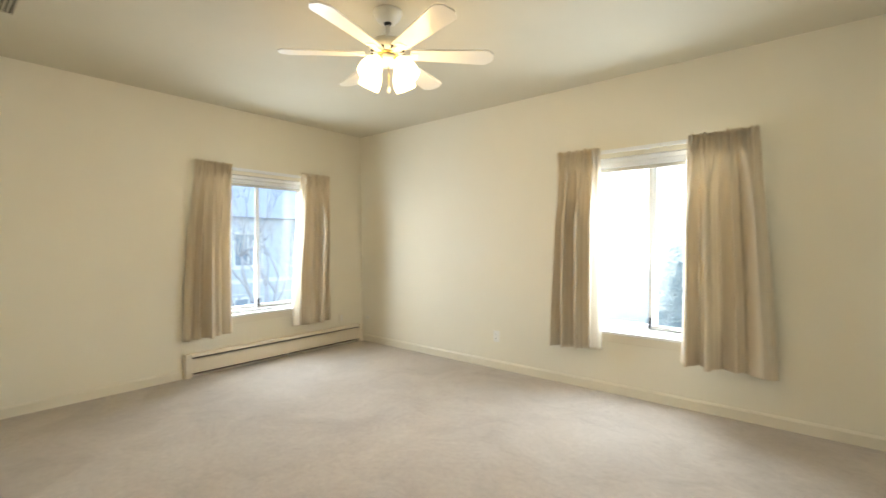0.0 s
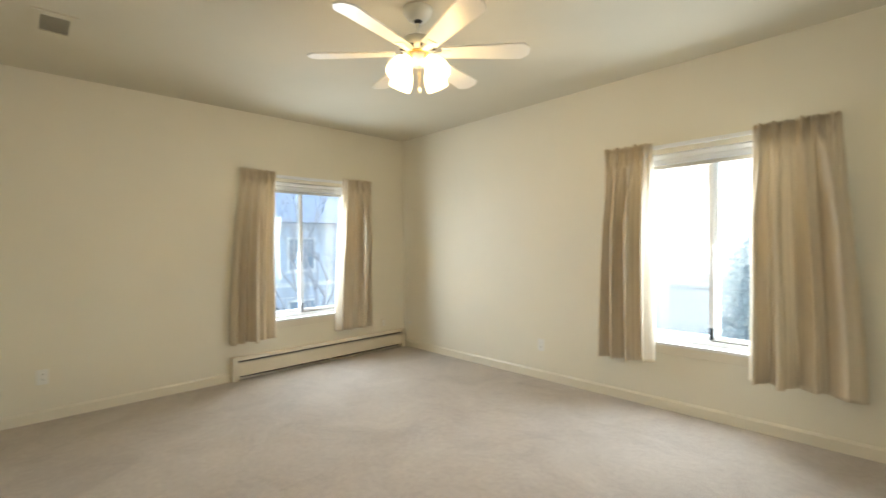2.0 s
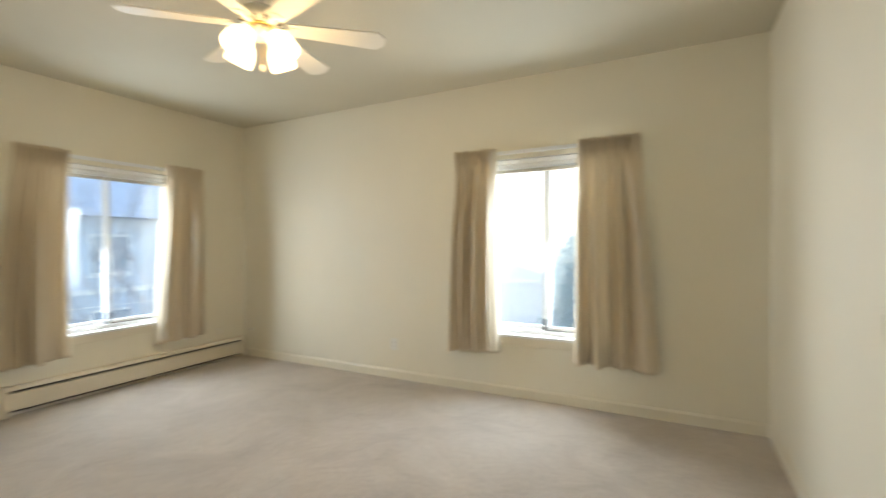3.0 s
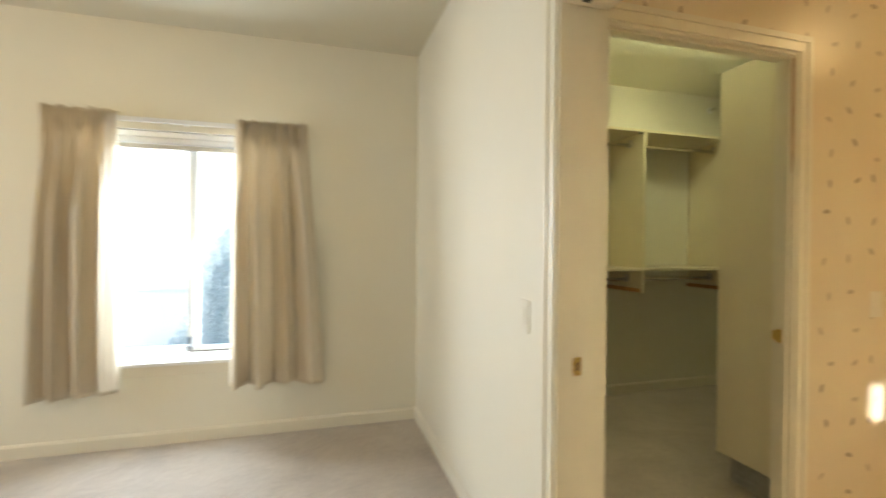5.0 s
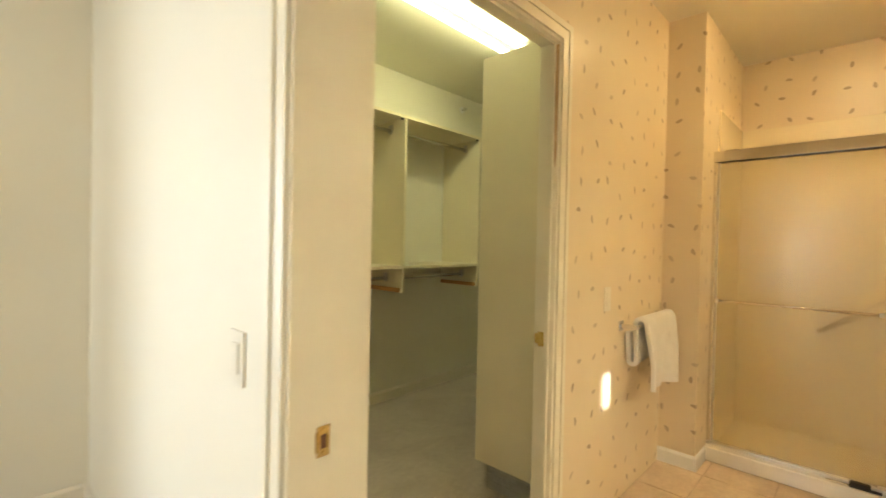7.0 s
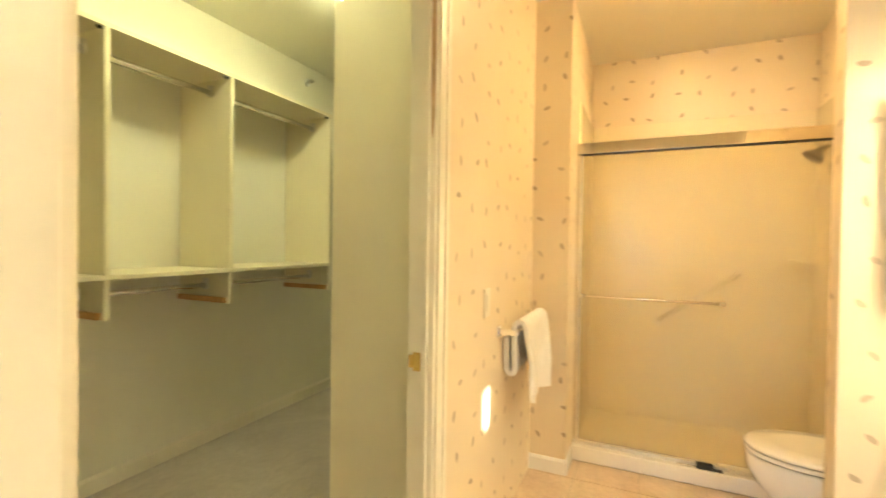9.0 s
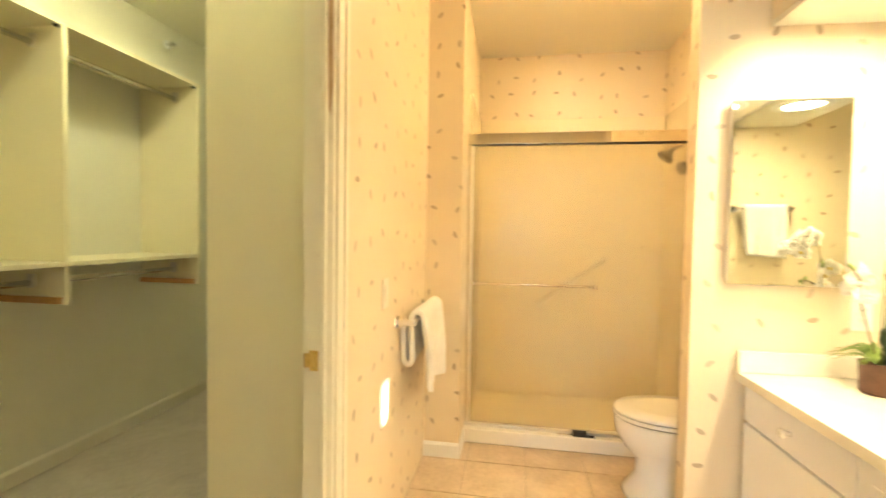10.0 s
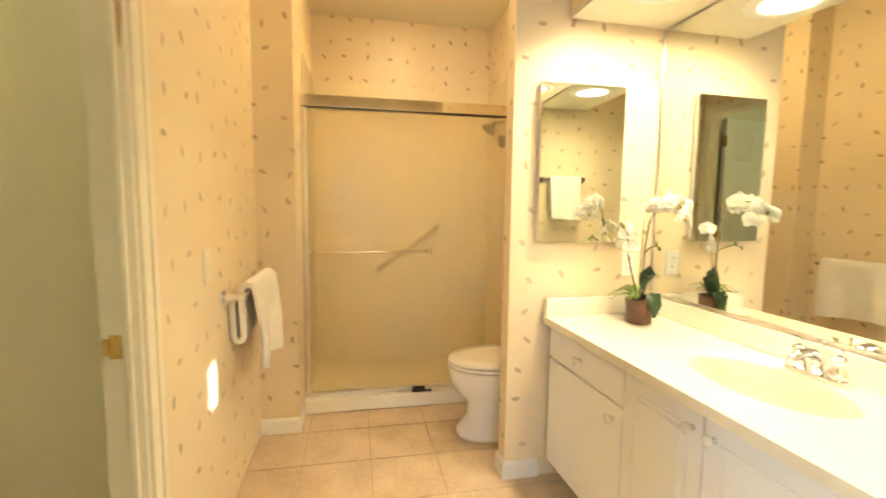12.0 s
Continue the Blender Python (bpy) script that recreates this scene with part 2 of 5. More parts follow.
M = {
    "paint": surface("cream_wall_paint", (0.785, 0.735, 0.605), (0.82, 0.775, 0.645), 0.62, scale=0.8, fine=170, bump=0.10, dist=0.0012, mix=0.15),
    # bedroom ceiling is toned below the wall paint to dim the light on it
    "ceiling": surface("dimmed_ceiling_paint", (0.61, 0.56, 0.43), (0.655, 0.605, 0.475), 0.8, scale=0.9, fine=120, bump=0.22, dist=0.002, mix=0.2),
    "closet_paint": surface("closet_paint", (0.76, 0.73, 0.60), (0.81, 0.78, 0.65), 0.6, scale=1.1, fine=150, bump=0.10, dist=0.001, mix=0.2),
    "trim": surface("trim_paint", (0.76, 0.70, 0.57), (0.81, 0.755, 0.62), 0.34, scale=1.5, fine=60, bump=0.05, dist=0.0008, mix=0.2),
    "door_trim": surface("door_trim_paint", (0.78, 0.72, 0.57), (0.84, 0.78, 0.63), 0.34, scale=1.5, fine=60, bump=0.05, dist=0.0008, mix=0.2),
    "white": surface("white_enamel", (0.80, 0.79, 0.76), (0.86, 0.85, 0.82), 0.32, scale=2, fine=50, bump=0.03, dist=0.0006, mix=0.2),
    "vinyl": surface("white_vinyl", (0.80, 0.81, 0.82), (0.86, 0.87, 0.87), 0.4, scale=4, fine=80, bump=0.02, dist=0.0005),
    "heater": surface("baked_cream_enamel", (0.72, 0.65, 0.51), (0.78, 0.71, 0.58), 0.36, scale=3, fine=40, bump=0.03, dist=0.0005),
    "dark": surface("dark_metal", (0.02, 0.02, 0.018), (0.05, 0.048, 0.045), 0.5, metal=0.4),
    "fins": surface("aluminium_fins", (0.10, 0.095, 0.085), (0.20, 0.19, 0.17), 0.5, metal=0.7),
    "melamine": surface("cream_melamine", (0.765, 0.69, 0.49), (0.81, 0.735, 0.535), 0.42, scale=1.2, fine=90, bump=0.03, dist=0.0005, mix=0.2),
    "pine": surface("varnished_pine", (0.42, 0.20, 0.06), (0.56, 0.30, 0.10), 0.4, scale=9, fine=90, bump=0.08, dist=0.001),
    "bare_wood": surface("worn_wood", (0.50, 0.33, 0.17), (0.66, 0.48, 0.29), 0.6, scale=14, fine=120, bump=0.2, dist=0.001),
    "chrome": surface("chrome", (0.80, 0.79, 0.77), (0.86, 0.85, 0.83), 0.08, metal=1.0, bump=0.0),
    "satin": surface("satin_aluminium", (0.60, 0.57, 0.52), (0.72, 0.69, 0.63), 0.28, metal=1.0, scale=3, fine=120, bump=0.04, dist=0.0005),
    "polished": surface("polished_aluminium", (0.74, 0.71, 0.64), (0.80, 0.77, 0.70), 0.10, metal=1.0, scale=3, fine=120, bump=0.03, dist=0.0003),
    "brass": surface("lacquered_brass", (0.62, 0.42, 0.12), (0.74, 0.53, 0.20), 0.24, metal=1.0, scale=20, fine=90, bump=0.05, dist=0.0005),
    "porcelain": surface("white_porcelain", (0.82, 0.80, 0.74), (0.86, 0.84, 0.79), 0.10, scale=2, bump=0.0, coat=0.4),
    "marble": surface("cultured_marble", (0.82, 0.77, 0.64), (0.87, 0.83, 0.72), 0.16, scale=3.5, fine=14, bump=0.0, coat=0.4, mix=0.5),
    "basin": surface("cultured_marble_bowl", (0.78, 0.71, 0.56), (0.83, 0.77, 0.62), 0.25, scale=3.5, fine=14, bump=0.0, coat=0.2, mix=0.5),
    "cabinet": surface("painted_cabinet", (0.84, 0.84, 0.85), (0.88, 0.88, 0.89), 0.36, scale=1.5, fine=70, bump=0.05, dist=0.0006, mix=0.2),
    "fibreglass": surface("fibreglass_surround", (0.79, 0.69, 0.47), (0.83, 0.74, 0.53), 0.25, scale=1.5, fine=40, bump=0.02, dist=0.0005, coat=0.2),
    "curb": surface("acrylic_curb", (0.80, 0.76, 0.68), (0.85, 0.81, 0.73), 0.2, scale=2, bump=0.0, coat=0.3),
    "tile": surface("stone_look_tile", (0.44, 0.33, 0.22), (0.66, 0.53, 0.39), 0.30, scale=5, fine=38, bump=0.06, dist=0.001, mix=0.5, random_shift=0.12),
    "grout": surface("grout", (0.46, 0.37, 0.27), (0.56, 0.46, 0.35), 0.9, scale=10, fine=200, bump=0.4, dist=0.002),
    "terry": surface("white_terry", (0.80, 0.78, 0.73), (0.88, 0.86, 0.81), 0.95, scale=12, fine=330, bump=0.9, dist=0.004),
    "pot": surface("brown_clay", (0.10, 0.045, 0.025), (0.17, 0.08, 0.045), 0.6, scale=18, fine=160, bump=0.3, dist=0.001),
    "soil": surface("bark_chips", (0.05, 0.03, 0.018), (0.14, 0.085, 0.05), 0.9, scale=40, fine=200, bump=0.8, dist=0.004),
    "leaf": surface("orchid_leaf", (0.015, 0.045, 0.014), (0.035, 0.085, 0.025), 0.32, scale=14, fine=120, bump=0.1, dist=0.001),
    "grass": surface("fern_leaf", (0.12, 0.20, 0.03), (0.24, 0.33, 0.06), 0.5, scale=30, fine=160, bump=0.1, dist=0.001),
    "stem": surface("orchid_stem", (0.08, 0.06, 0.02), (0.16, 0.12, 0.04), 0.5, scale=20),
    "petal": surface("orchid_petal", (0.80, 0.78, 0.70), (0.88, 0.86, 0.80), 0.6, scale=30, fine=160, bump=0.15, dist=0.001),
    "petal_heart": surface("orchid_heart", (0.55, 0.42, 0.06), (0.70, 0.56, 0.14), 0.6, scale=40),
    "fan_white": surface("fan_white_paint", (0.78, 0.75, 0.66), (0.84, 0.81, 0.72), 0.32, scale=3, fine=60, bump=0.03, dist=0.0005),
    "plastic": surface("white_plastic", (0.80, 0.79, 0.74), (0.84, 0.83, 0.79), 0.38, scale=5, bump=0.0),
    "rubber": surface("black_rubber", (0.012, 0.012, 0.012), (0.03, 0.03, 0.03), 0.7, scale=12),
    "wicker": surface("grey_wire", (0.46, 0.44, 0.39), (0.58, 0.56, 0.50), 0.45, metal=0.0, scale=40),
    # siding, roof, bark, leaves, far panes: pale blue haze is put into their colours
    "brick": surface("hazed_siding", (0.56, 0.60, 0.66), (0.64, 0.68, 0.74), 0.9, scale=1.0, fine=30, bump=0.2, dist=0.01),
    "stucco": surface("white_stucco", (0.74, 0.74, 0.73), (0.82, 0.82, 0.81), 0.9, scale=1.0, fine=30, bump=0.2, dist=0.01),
    "roof": surface("hazed_roof_shingle", (0.40, 0.43, 0.49), (0.50, 0.53, 0.59), 0.9, scale=3, fine=30, bump=0.3, dist=0.02),
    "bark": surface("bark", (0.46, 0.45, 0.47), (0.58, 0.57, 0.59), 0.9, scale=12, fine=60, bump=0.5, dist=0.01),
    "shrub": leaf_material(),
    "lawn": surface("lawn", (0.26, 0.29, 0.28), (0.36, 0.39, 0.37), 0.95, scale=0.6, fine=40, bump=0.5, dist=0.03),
    "far_glass": surface("hazed_far_glass", (0.22, 0.27, 0.33), (0.30, 0.35, 0.41), 0.15, scale=0.5, bump=0.0),
    "wallpaper": wallpaper_material(),
    "carpet": carpet_material(),
    "drape": curtain_material(),
    "pane": pane_material(),
    "obscure": glass_material("hammered_glass", (0.95, 0.92, 0.81), 0.15, 1.25, relief=0.20),
    "mirror": mirror_material(),
    "shade": glow("frosted_shade", (1.0, 0.72, 0.36), SHADE),
    "tube": glow("fluorescent_tube", (1.0, 0.99, 0.57), TUBE),
    "round": glow("assumed_downlight_lens", (1.0, 0.69, 0.31), ROUND),
    "can": glow("downlight_lens", (1.0, 0.82, 0.53), CAN),
}

# ---- mesh helpers ----


def box(bm, x0, x1, y0, y1, z0, z1):
    vs = [bm.verts.new((x, y, z)) for z in (z0, z1) for y in (y0, y1) for x in (x0, x1)]
    for f in ((0, 2, 3, 1), (4, 5, 7, 6), (0, 1, 5, 4), (2, 6, 7, 3), (0, 4, 6, 2), (1, 3, 7, 5)):
        bm.faces.new([vs[i] for i in f])
    return vs


def boxes(*dims, bevel=0.0, seg=2):
    bm = bmesh.new()
    for d in dims:
        box(bm, *d)
    if bevel:
        bmesh.ops.bevel(bm, geom=bm.edges[:], offset=bevel, segments=seg, affect="EDGES", profile=0.6)
    return bm


def lathe(profile, n=24, at=(0, 0, 0), sx=1.0, sy=1.0, closed=True):
    """A turned body from (radius, height) pairs, from the bottom up."""
    bm = bmesh.new()
    rings = []
    for r, z in profile:
        rings.append([bm.verts.new((at[0] + sx * r * math.cos(2 * math.pi * i / n), at[1] + sy * r * math.sin(2 * math.pi * i / n), at[2] + z)) for i in range(n)])
    for a, b in zip(rings, rings[1:]):
        for i in range(n):
            bm.faces.new((a[i], a[(i + 1) % n], b[(i + 1) % n], b[i]))
    if closed:
        bm.faces.new(rings[0][::-1])
        bm.faces.new(rings[-1])
    for f in bm.faces:
        f.smooth = True
    return bm


def sweep(points, radius, n=8, bm=None):
    """A round bar or stem along the points; radius is one number or one for each point."""
    bm = bm or bmesh.new()
    pts = [Vector(p) for p in points]
    rad = radius if isinstance(radius, (list, tuple)) else [radius] * len(pts)
    rings = []
    side = None
    for i, p in enumerate(pts):
        d = (pts[min(i + 1, len(pts) - 1)] - pts[max(i - 1, 0)]).normalized()
        if side is None:
            side = d.orthogonal().normalized()
        side = (side - d * side.dot(d)).normalized()
        up = d.cross(side)
        rings.append([bm.verts.new(p + rad[i] * (math.cos(2 * math.pi * k / n) * side + math.sin(2 * math.pi * k / n) * up)) for k in range(n)])
    for a, b in zip(rings, rings[1:]):
        for k in range(n):
            f = bm.faces.new((a[k], a[(k + 1) % n], b[(k + 1) % n], b[k]))
            f.smooth = True
    bm.faces.new(rings[0][::-1])
    bm.faces.new(rings[-1])
    return bm


def mesh_of(name, bm, mats):
    bmesh.ops.recalc_face_normals(bm, faces=bm.faces[:])
    me = bpy.data.meshes.new(name)
    bm.to_mesh(me)
    bm.free()
    for m in mats if isinstance(mats, (list, tuple)) else [mats]:
        me.materials.append(m)
    return me


def part(name, bm, material, parent, label=""):
    ob = new(name, mesh_of(name, bm, material))
    ob.parent = parent
    if label:
        tagged(ob, label)
    return ob


def thing(name, label, category, at=(0, 0, 0), turn=0.0, group=""):
    ob = new(name)
    ob.empty_display_size = 0.05
    ob.matrix_world = pose(*at, 0, 0, turn)
    return tagged(ob, label, category, group)


def structure(name, bm, material, label="", category=""):
    return tagged(new(name, mesh_of(name, bm, material)), label, category, kind="structure")


def smooth(ob):
    for p in ob.data.polygons:
        p.use_smooth = True
    return ob


def wall(name, axis, p0, p1, a0, a1, z0, z1, openings, low, high, edge, label):
    """A wall square to the axis, from p0 to p1 through its thickness; low and high: the materials of its two faces."""
    bm = bmesh.new()
    cuts_a = sorted({a0, a1, *[v for o in openings for v in o[:2]]})
    cuts_z = sorted({z0, z1, *[v for o in openings for v in o[2:]]})
    cuts_a = [v for v in cuts_a if a0 <= v <= a1]
    cuts_z = [v for v in cuts_z if z0 <= v <= z1]
    na, nz = len(cuts_a) - 1, len(cuts_z) - 1
    solid = {}
    for i in range(na):
        for k in range(nz):
            ca, cz = (cuts_a[i] + cuts_a[i + 1]) / 2, (cuts_z[k] + cuts_z[k + 1]) / 2
            solid[i, k] = not any(o[0] < ca < o[1] and o[2] < cz < o[3] for o in openings)
    grid = {}

    def vert(i, k, side):
        if (i, k, side) not in grid:
            p = p1 if side else p0
            a, z = cuts_a[i], cuts_z[k]
            grid[i, k, side] = bm.verts.new((p, a, z) if axis == "x" else (a, p, z))
        return grid[i, k, side]

    for (i, k), on in solid.items():
        if not on:
            continue
        for side in (0, 1):
            f = bm.faces.new([vert(i, k, side), vert(i + 1, k, side), vert(i + 1, k + 1, side), vert(i, k + 1, side)])
            f.material_index = side
        for (di, dk), (u, v) in {(-1, 0): ((i, k), (i, k + 1)), (1, 0): ((i + 1, k), (i + 1, k + 1)), (0, -1): ((i, k), (i + 1, k)), (0, 1): ((i, k + 1), (i + 1, k + 1))}.items():
            if not solid.get((i + di, k + dk)):
                f = bm.faces.new([vert(*u, 0), vert(*v, 0), vert(*v, 1), vert(*u, 1)])
                f.material_index = 2
    return structure(name, bm, [low, high, edge], label, "wall")

# ---- the shell ----
H, HB = 2.655, 2.62
P, CP, WP = M["paint"], M["closet_paint"], M["wallpaper"]
W1 = (-1.92, -0.82, 0.54, 1.99)
W2 = (3.0, 4.10, 0.52, 1.99)
DOOR = (-2.852, -1.961, 0.0, 2.04)
CLOSET_DOOR = (5.287, 6.24, 0.0, 2.085)

structure("floor_bedroom", boxes((-0.2, 5.135, -5.7, 0.2, -0.12, 0.0)), M["carpet"], "beige cut-pile carpet with trodden patches", "carpet")
structure("floor_closet", boxes((5.135, 8.67, -1.765, 0.27, -0.12, 0.0)), M["carpet"], "beige carpet inside the walk-in closet", "carpet")
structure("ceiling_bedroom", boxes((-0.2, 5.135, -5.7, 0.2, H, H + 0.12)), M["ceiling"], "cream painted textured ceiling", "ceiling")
structure("ceiling_closet", boxes((5.135, 8.67, -1.765, 0.27, H, H + 0.12)), CP, "white painted closet ceiling", "ceiling")
# place of a ceiling lamp out of view, assumed from the towel's shadow
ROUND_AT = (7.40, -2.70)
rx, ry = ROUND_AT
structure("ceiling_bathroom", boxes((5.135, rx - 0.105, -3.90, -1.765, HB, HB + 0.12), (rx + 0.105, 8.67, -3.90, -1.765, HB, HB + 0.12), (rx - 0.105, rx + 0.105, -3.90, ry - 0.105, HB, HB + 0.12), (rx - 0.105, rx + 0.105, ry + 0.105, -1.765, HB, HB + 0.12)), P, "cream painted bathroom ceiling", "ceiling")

wall("wall_west", "x", -0.2, 0.0, -3.99, 0.0, 0.0, H, [W1], P, P, M["white"], "cream painted wall with a window opening")
wall("wall_north", "y", 0.0, 0.2, -0.2, 5.05, 0.0, H, [W2], P, P, M["white"], "cream painted wall with a window opening")
wall("wall_south", "y", -3.99, -3.87, 0.0, 5.05, 0.0, H, [(3.95, 4.85, 0.0, 2.04), (2.62, 3.52, 0.75, 1.95)], P, P, P, "cream painted wall with a plain doorway")
wall("wall_east_1", "x", 5.05, 5.22, -3.99, -1.765, 0.0, H, [DOOR], P, WP, M["door_trim"], "wall between bedroom and bathroom with a doorway")
wall("wall_east_2", "x", 5.05, 5.22, -1.765, 0.2, 0.0, H, [], P, CP, P, "wall between bedroom and closet")
wall("wall_closet_north", "y", 0.07, 0.27, 5.22, 8.67, 0.0, H, [], CP, CP, CP, "white painted closet wall")
wall("wall_closet_east", "x", 8.55, 8.67, -1.75, 0.07, 0.0, H, [], CP, CP, CP, "white painted closet end wall")
wall("wall_bath_north", "y", -1.83, -1.75, 5.22, 8.67, 0.0, H, [CLOSET_DOOR], WP, CP, M["door_trim"], "leaf-print papered wall with the closet doorway")
SOUTH = wall("wall_bath_south", "y", -3.82, -3.70, 5.15, 8.60, 0.0, HB, [], WP, WP, WP, "leaf-print papered wall behind the vanity")
wall("wall_bath_east", "x", 8.55, 8.67, -3.70, -1.83, 0.0, HB, [], WP, WP, WP, "leaf-print papered wall above the shower surround")
wall("wall_shower_stub", "y", -2.03, -1.83, 7.51, 8.55, 0.0, HB, [], WP, WP, WP, "papered return wall beside the shower")
wall("wall_shower_south", "y", -3.70, -3.39, 7.72, 8.55, 0.0, HB, [], WP, WP, WP, "papered wall closing the shower")
wall("wall_wing", "x", 6.907, 6.997, -3.70, -2.998, 0.0, HB, [], WP, WP, WP, "leaf-print papered wing wall between vanity and toilet")
# the soffit: a papered front over a painted underside with two round-trimmed lamp holes
CANS = ((5.77, -3.47), (6.56, -3.42))
bm = boxes((5.20, 6.907, -3.255, -3.235, 2.062, HB))
for f in bm.faces:
    f.material_index = 0
lo = bmesh.new()
edges = [5.20]
for x, y in CANS:
    box(lo, x - 0.105, x + 0.105, y + 0.105, -3.235, 2.04, 2.06)
    box(lo, x - 0.105, x + 0.105, -3.70, y - 0.105, 2.04, 2.06)
    edges += [x - 0.105, x + 0.105]
edges.append(6.907)
for a, b in zip(edges[::2], edges[1::2]):
    box(lo, a, b, -3.70, -3.235, 2.04, 2.06)
SOFFIT = [structure("soffit", bm, [WP], "papered soffit front over the vanity", "soffit"), structure("soffit_underside", lo, M["paint"], "painted soffit underside with two lamp holes", "soffit")]
wall("wall_hall_west", "x", 3.48, 3.6, -5.6, -3.99, 0.0, H, [], P, P, P, "plain cream hall wall")
wall("wall_hall_east", "x", 5.05, 5.22, -5.6, -3.99, 0.0, H, [], P, P, P, "plain cream hall wall")
wall("wall_hall_south", "y", -5.72, -5.6, 3.48, 5.22, 0.0, H, [], P, P, P, "plain cream hall wall")


def moulding(name, runs, height, depth, material, label):
    """A skirting board: a bevelled top on a plain board. runs: (x0, y0, x1, y1, the way out of the wall)."""
    bm = bmesh.new()
    for x0, y0, x1, y1, nx, ny in runs:
        prof = [(0, 0), (depth, 0), (depth, height * 0.82), (depth * 0.45, height * 0.97), (0.002, height)]
        ring = [[bm.verts.new((x + nx * d, y + ny * d, z)) for d, z in prof] for x, y in ((x0, y0), (x1, y1))]
        for i in range(len(prof)):
            j = (i + 1) % len(prof)
            bm.faces.new((ring[0][i], ring[0][j], ring[1][j], ring[1][i]))
        bm.faces.new(ring[0]), bm.faces.new(ring[1][::-1])
    return structure(name, bm, material, label, "baseboard")


moulding("baseboard_bedroom", [(0, -3.87, 0, -2.17, 1, 0), (0.0, 0, 5.036, 0, 0, -1), (5.05, 0, 5.05, -1.905, -1, 0), (5.05, -2.94, 5.05, -3.87, -1, 0), (0.014, -3.87, 3.95, -3.87, 0, 1)], 0.085, 0.014, M["trim"], "cream painted wooden baseboard")
moulding("baseboard_closet", [(5.22, 0.07, 8.55, 0.07, 0, -1), (6.32, -1.75, 8.55, -1.75, 0, 1), (5.22, -1.75, 5.22, 0.056, 1, 0)], 0.085, 0.014, M["trim"], "cream painted closet baseboard")
moulding("baseboard_bath", [(7.51, -1.83, 7.51, -2.03, -1, 0), (7.498, -2.03, 7.70, -2.03, 0, -1), (6.907, -2.998, 6.907, -3.16, -1, 0), (6.895, -2.998, 7.009, -2.998, 0, 1), (6.997, -2.998, 6.997, -3.70, 1, 0)], 0.085, 0.012, M["white"], "white painted bathroom baseboard")

# ---- door linings and casings ----


def casing(bm, axis, face, out, a0, a1, z1, w=0.062):
    """A moulded casing round a doorway, on the wall face at `face`, standing out by the sign of out."""
    for lo, hi, t in ((0.0, 0.62, 0.012), (0.62, 1.0, 0.018)):
        f0, f1 = sorted((face, face + out * t))
        for a_in, s in ((a0, -1), (a1, 1)):
            u0, u1 = sorted((a_in + s * w * lo, a_in + s * w * hi))
            d = (u0, u1, f0, f1, 0.0, z1 + w * hi)
            box(bm, *((d[2], d[3], d[0], d[1]) if axis == "x" else d[:4]), d[4], d[5])
        zz0, zz1 = z1 + w * lo, z1 + w * hi
        d = (a0 - w * lo, a1 + w * lo, f0, f1)
        box(bm, *((d[2], d[3], d[0], d[1]) if axis == "x" else d), zz0, zz1)


def door_frame(name, axis, p0, p1, a0, a1, z1, stop, label):
    ob = new(name)
    tagged(ob, label, "door frame", kind="structure")
    swap = (lambda d: (d[2], d[3], d[0], d[1], d[4], d[5])) if axis == "x" else (lambda d: d)
    t = 0.016
    for n, d in (("jamb", (a0, a0 + t, p0 - 0.002, p1 + 0.002, 0.0, z1)), ("jamb", (a1 - t, a1, p0 - 0.002, p1 + 0.002, 0.0, z1)), ("head", (a0 + t, a1 - t, p0 - 0.002, p1 + 0.002, z1 - t, z1))):
        part(n, boxes(swap(d), bevel=0.0015), M["door_trim"], ob)
    for d in () if not stop else ((a0 + t, a0 + t + 0.011, *stop, 0.0, z1 - t), (a1 - t - 0.011, a1 - t, *stop, 0.0, z1 - t), (a0 + t + 0.011, a1 - t - 0.011, *stop, z1 - t - 0.011, z1 - t)):
        part("door_stop", boxes(swap(d), bevel=0.002), M["door_trim"], ob)
    for face, out in ((p0, -1), (p1, 1)):
        bm = bmesh.new()
        casing(bm, axis, face, out, a0 + 0.004, a1 - 0.004, z1 - 0.004)
        part("casing", bm, M["door_trim"], ob)
    return ob


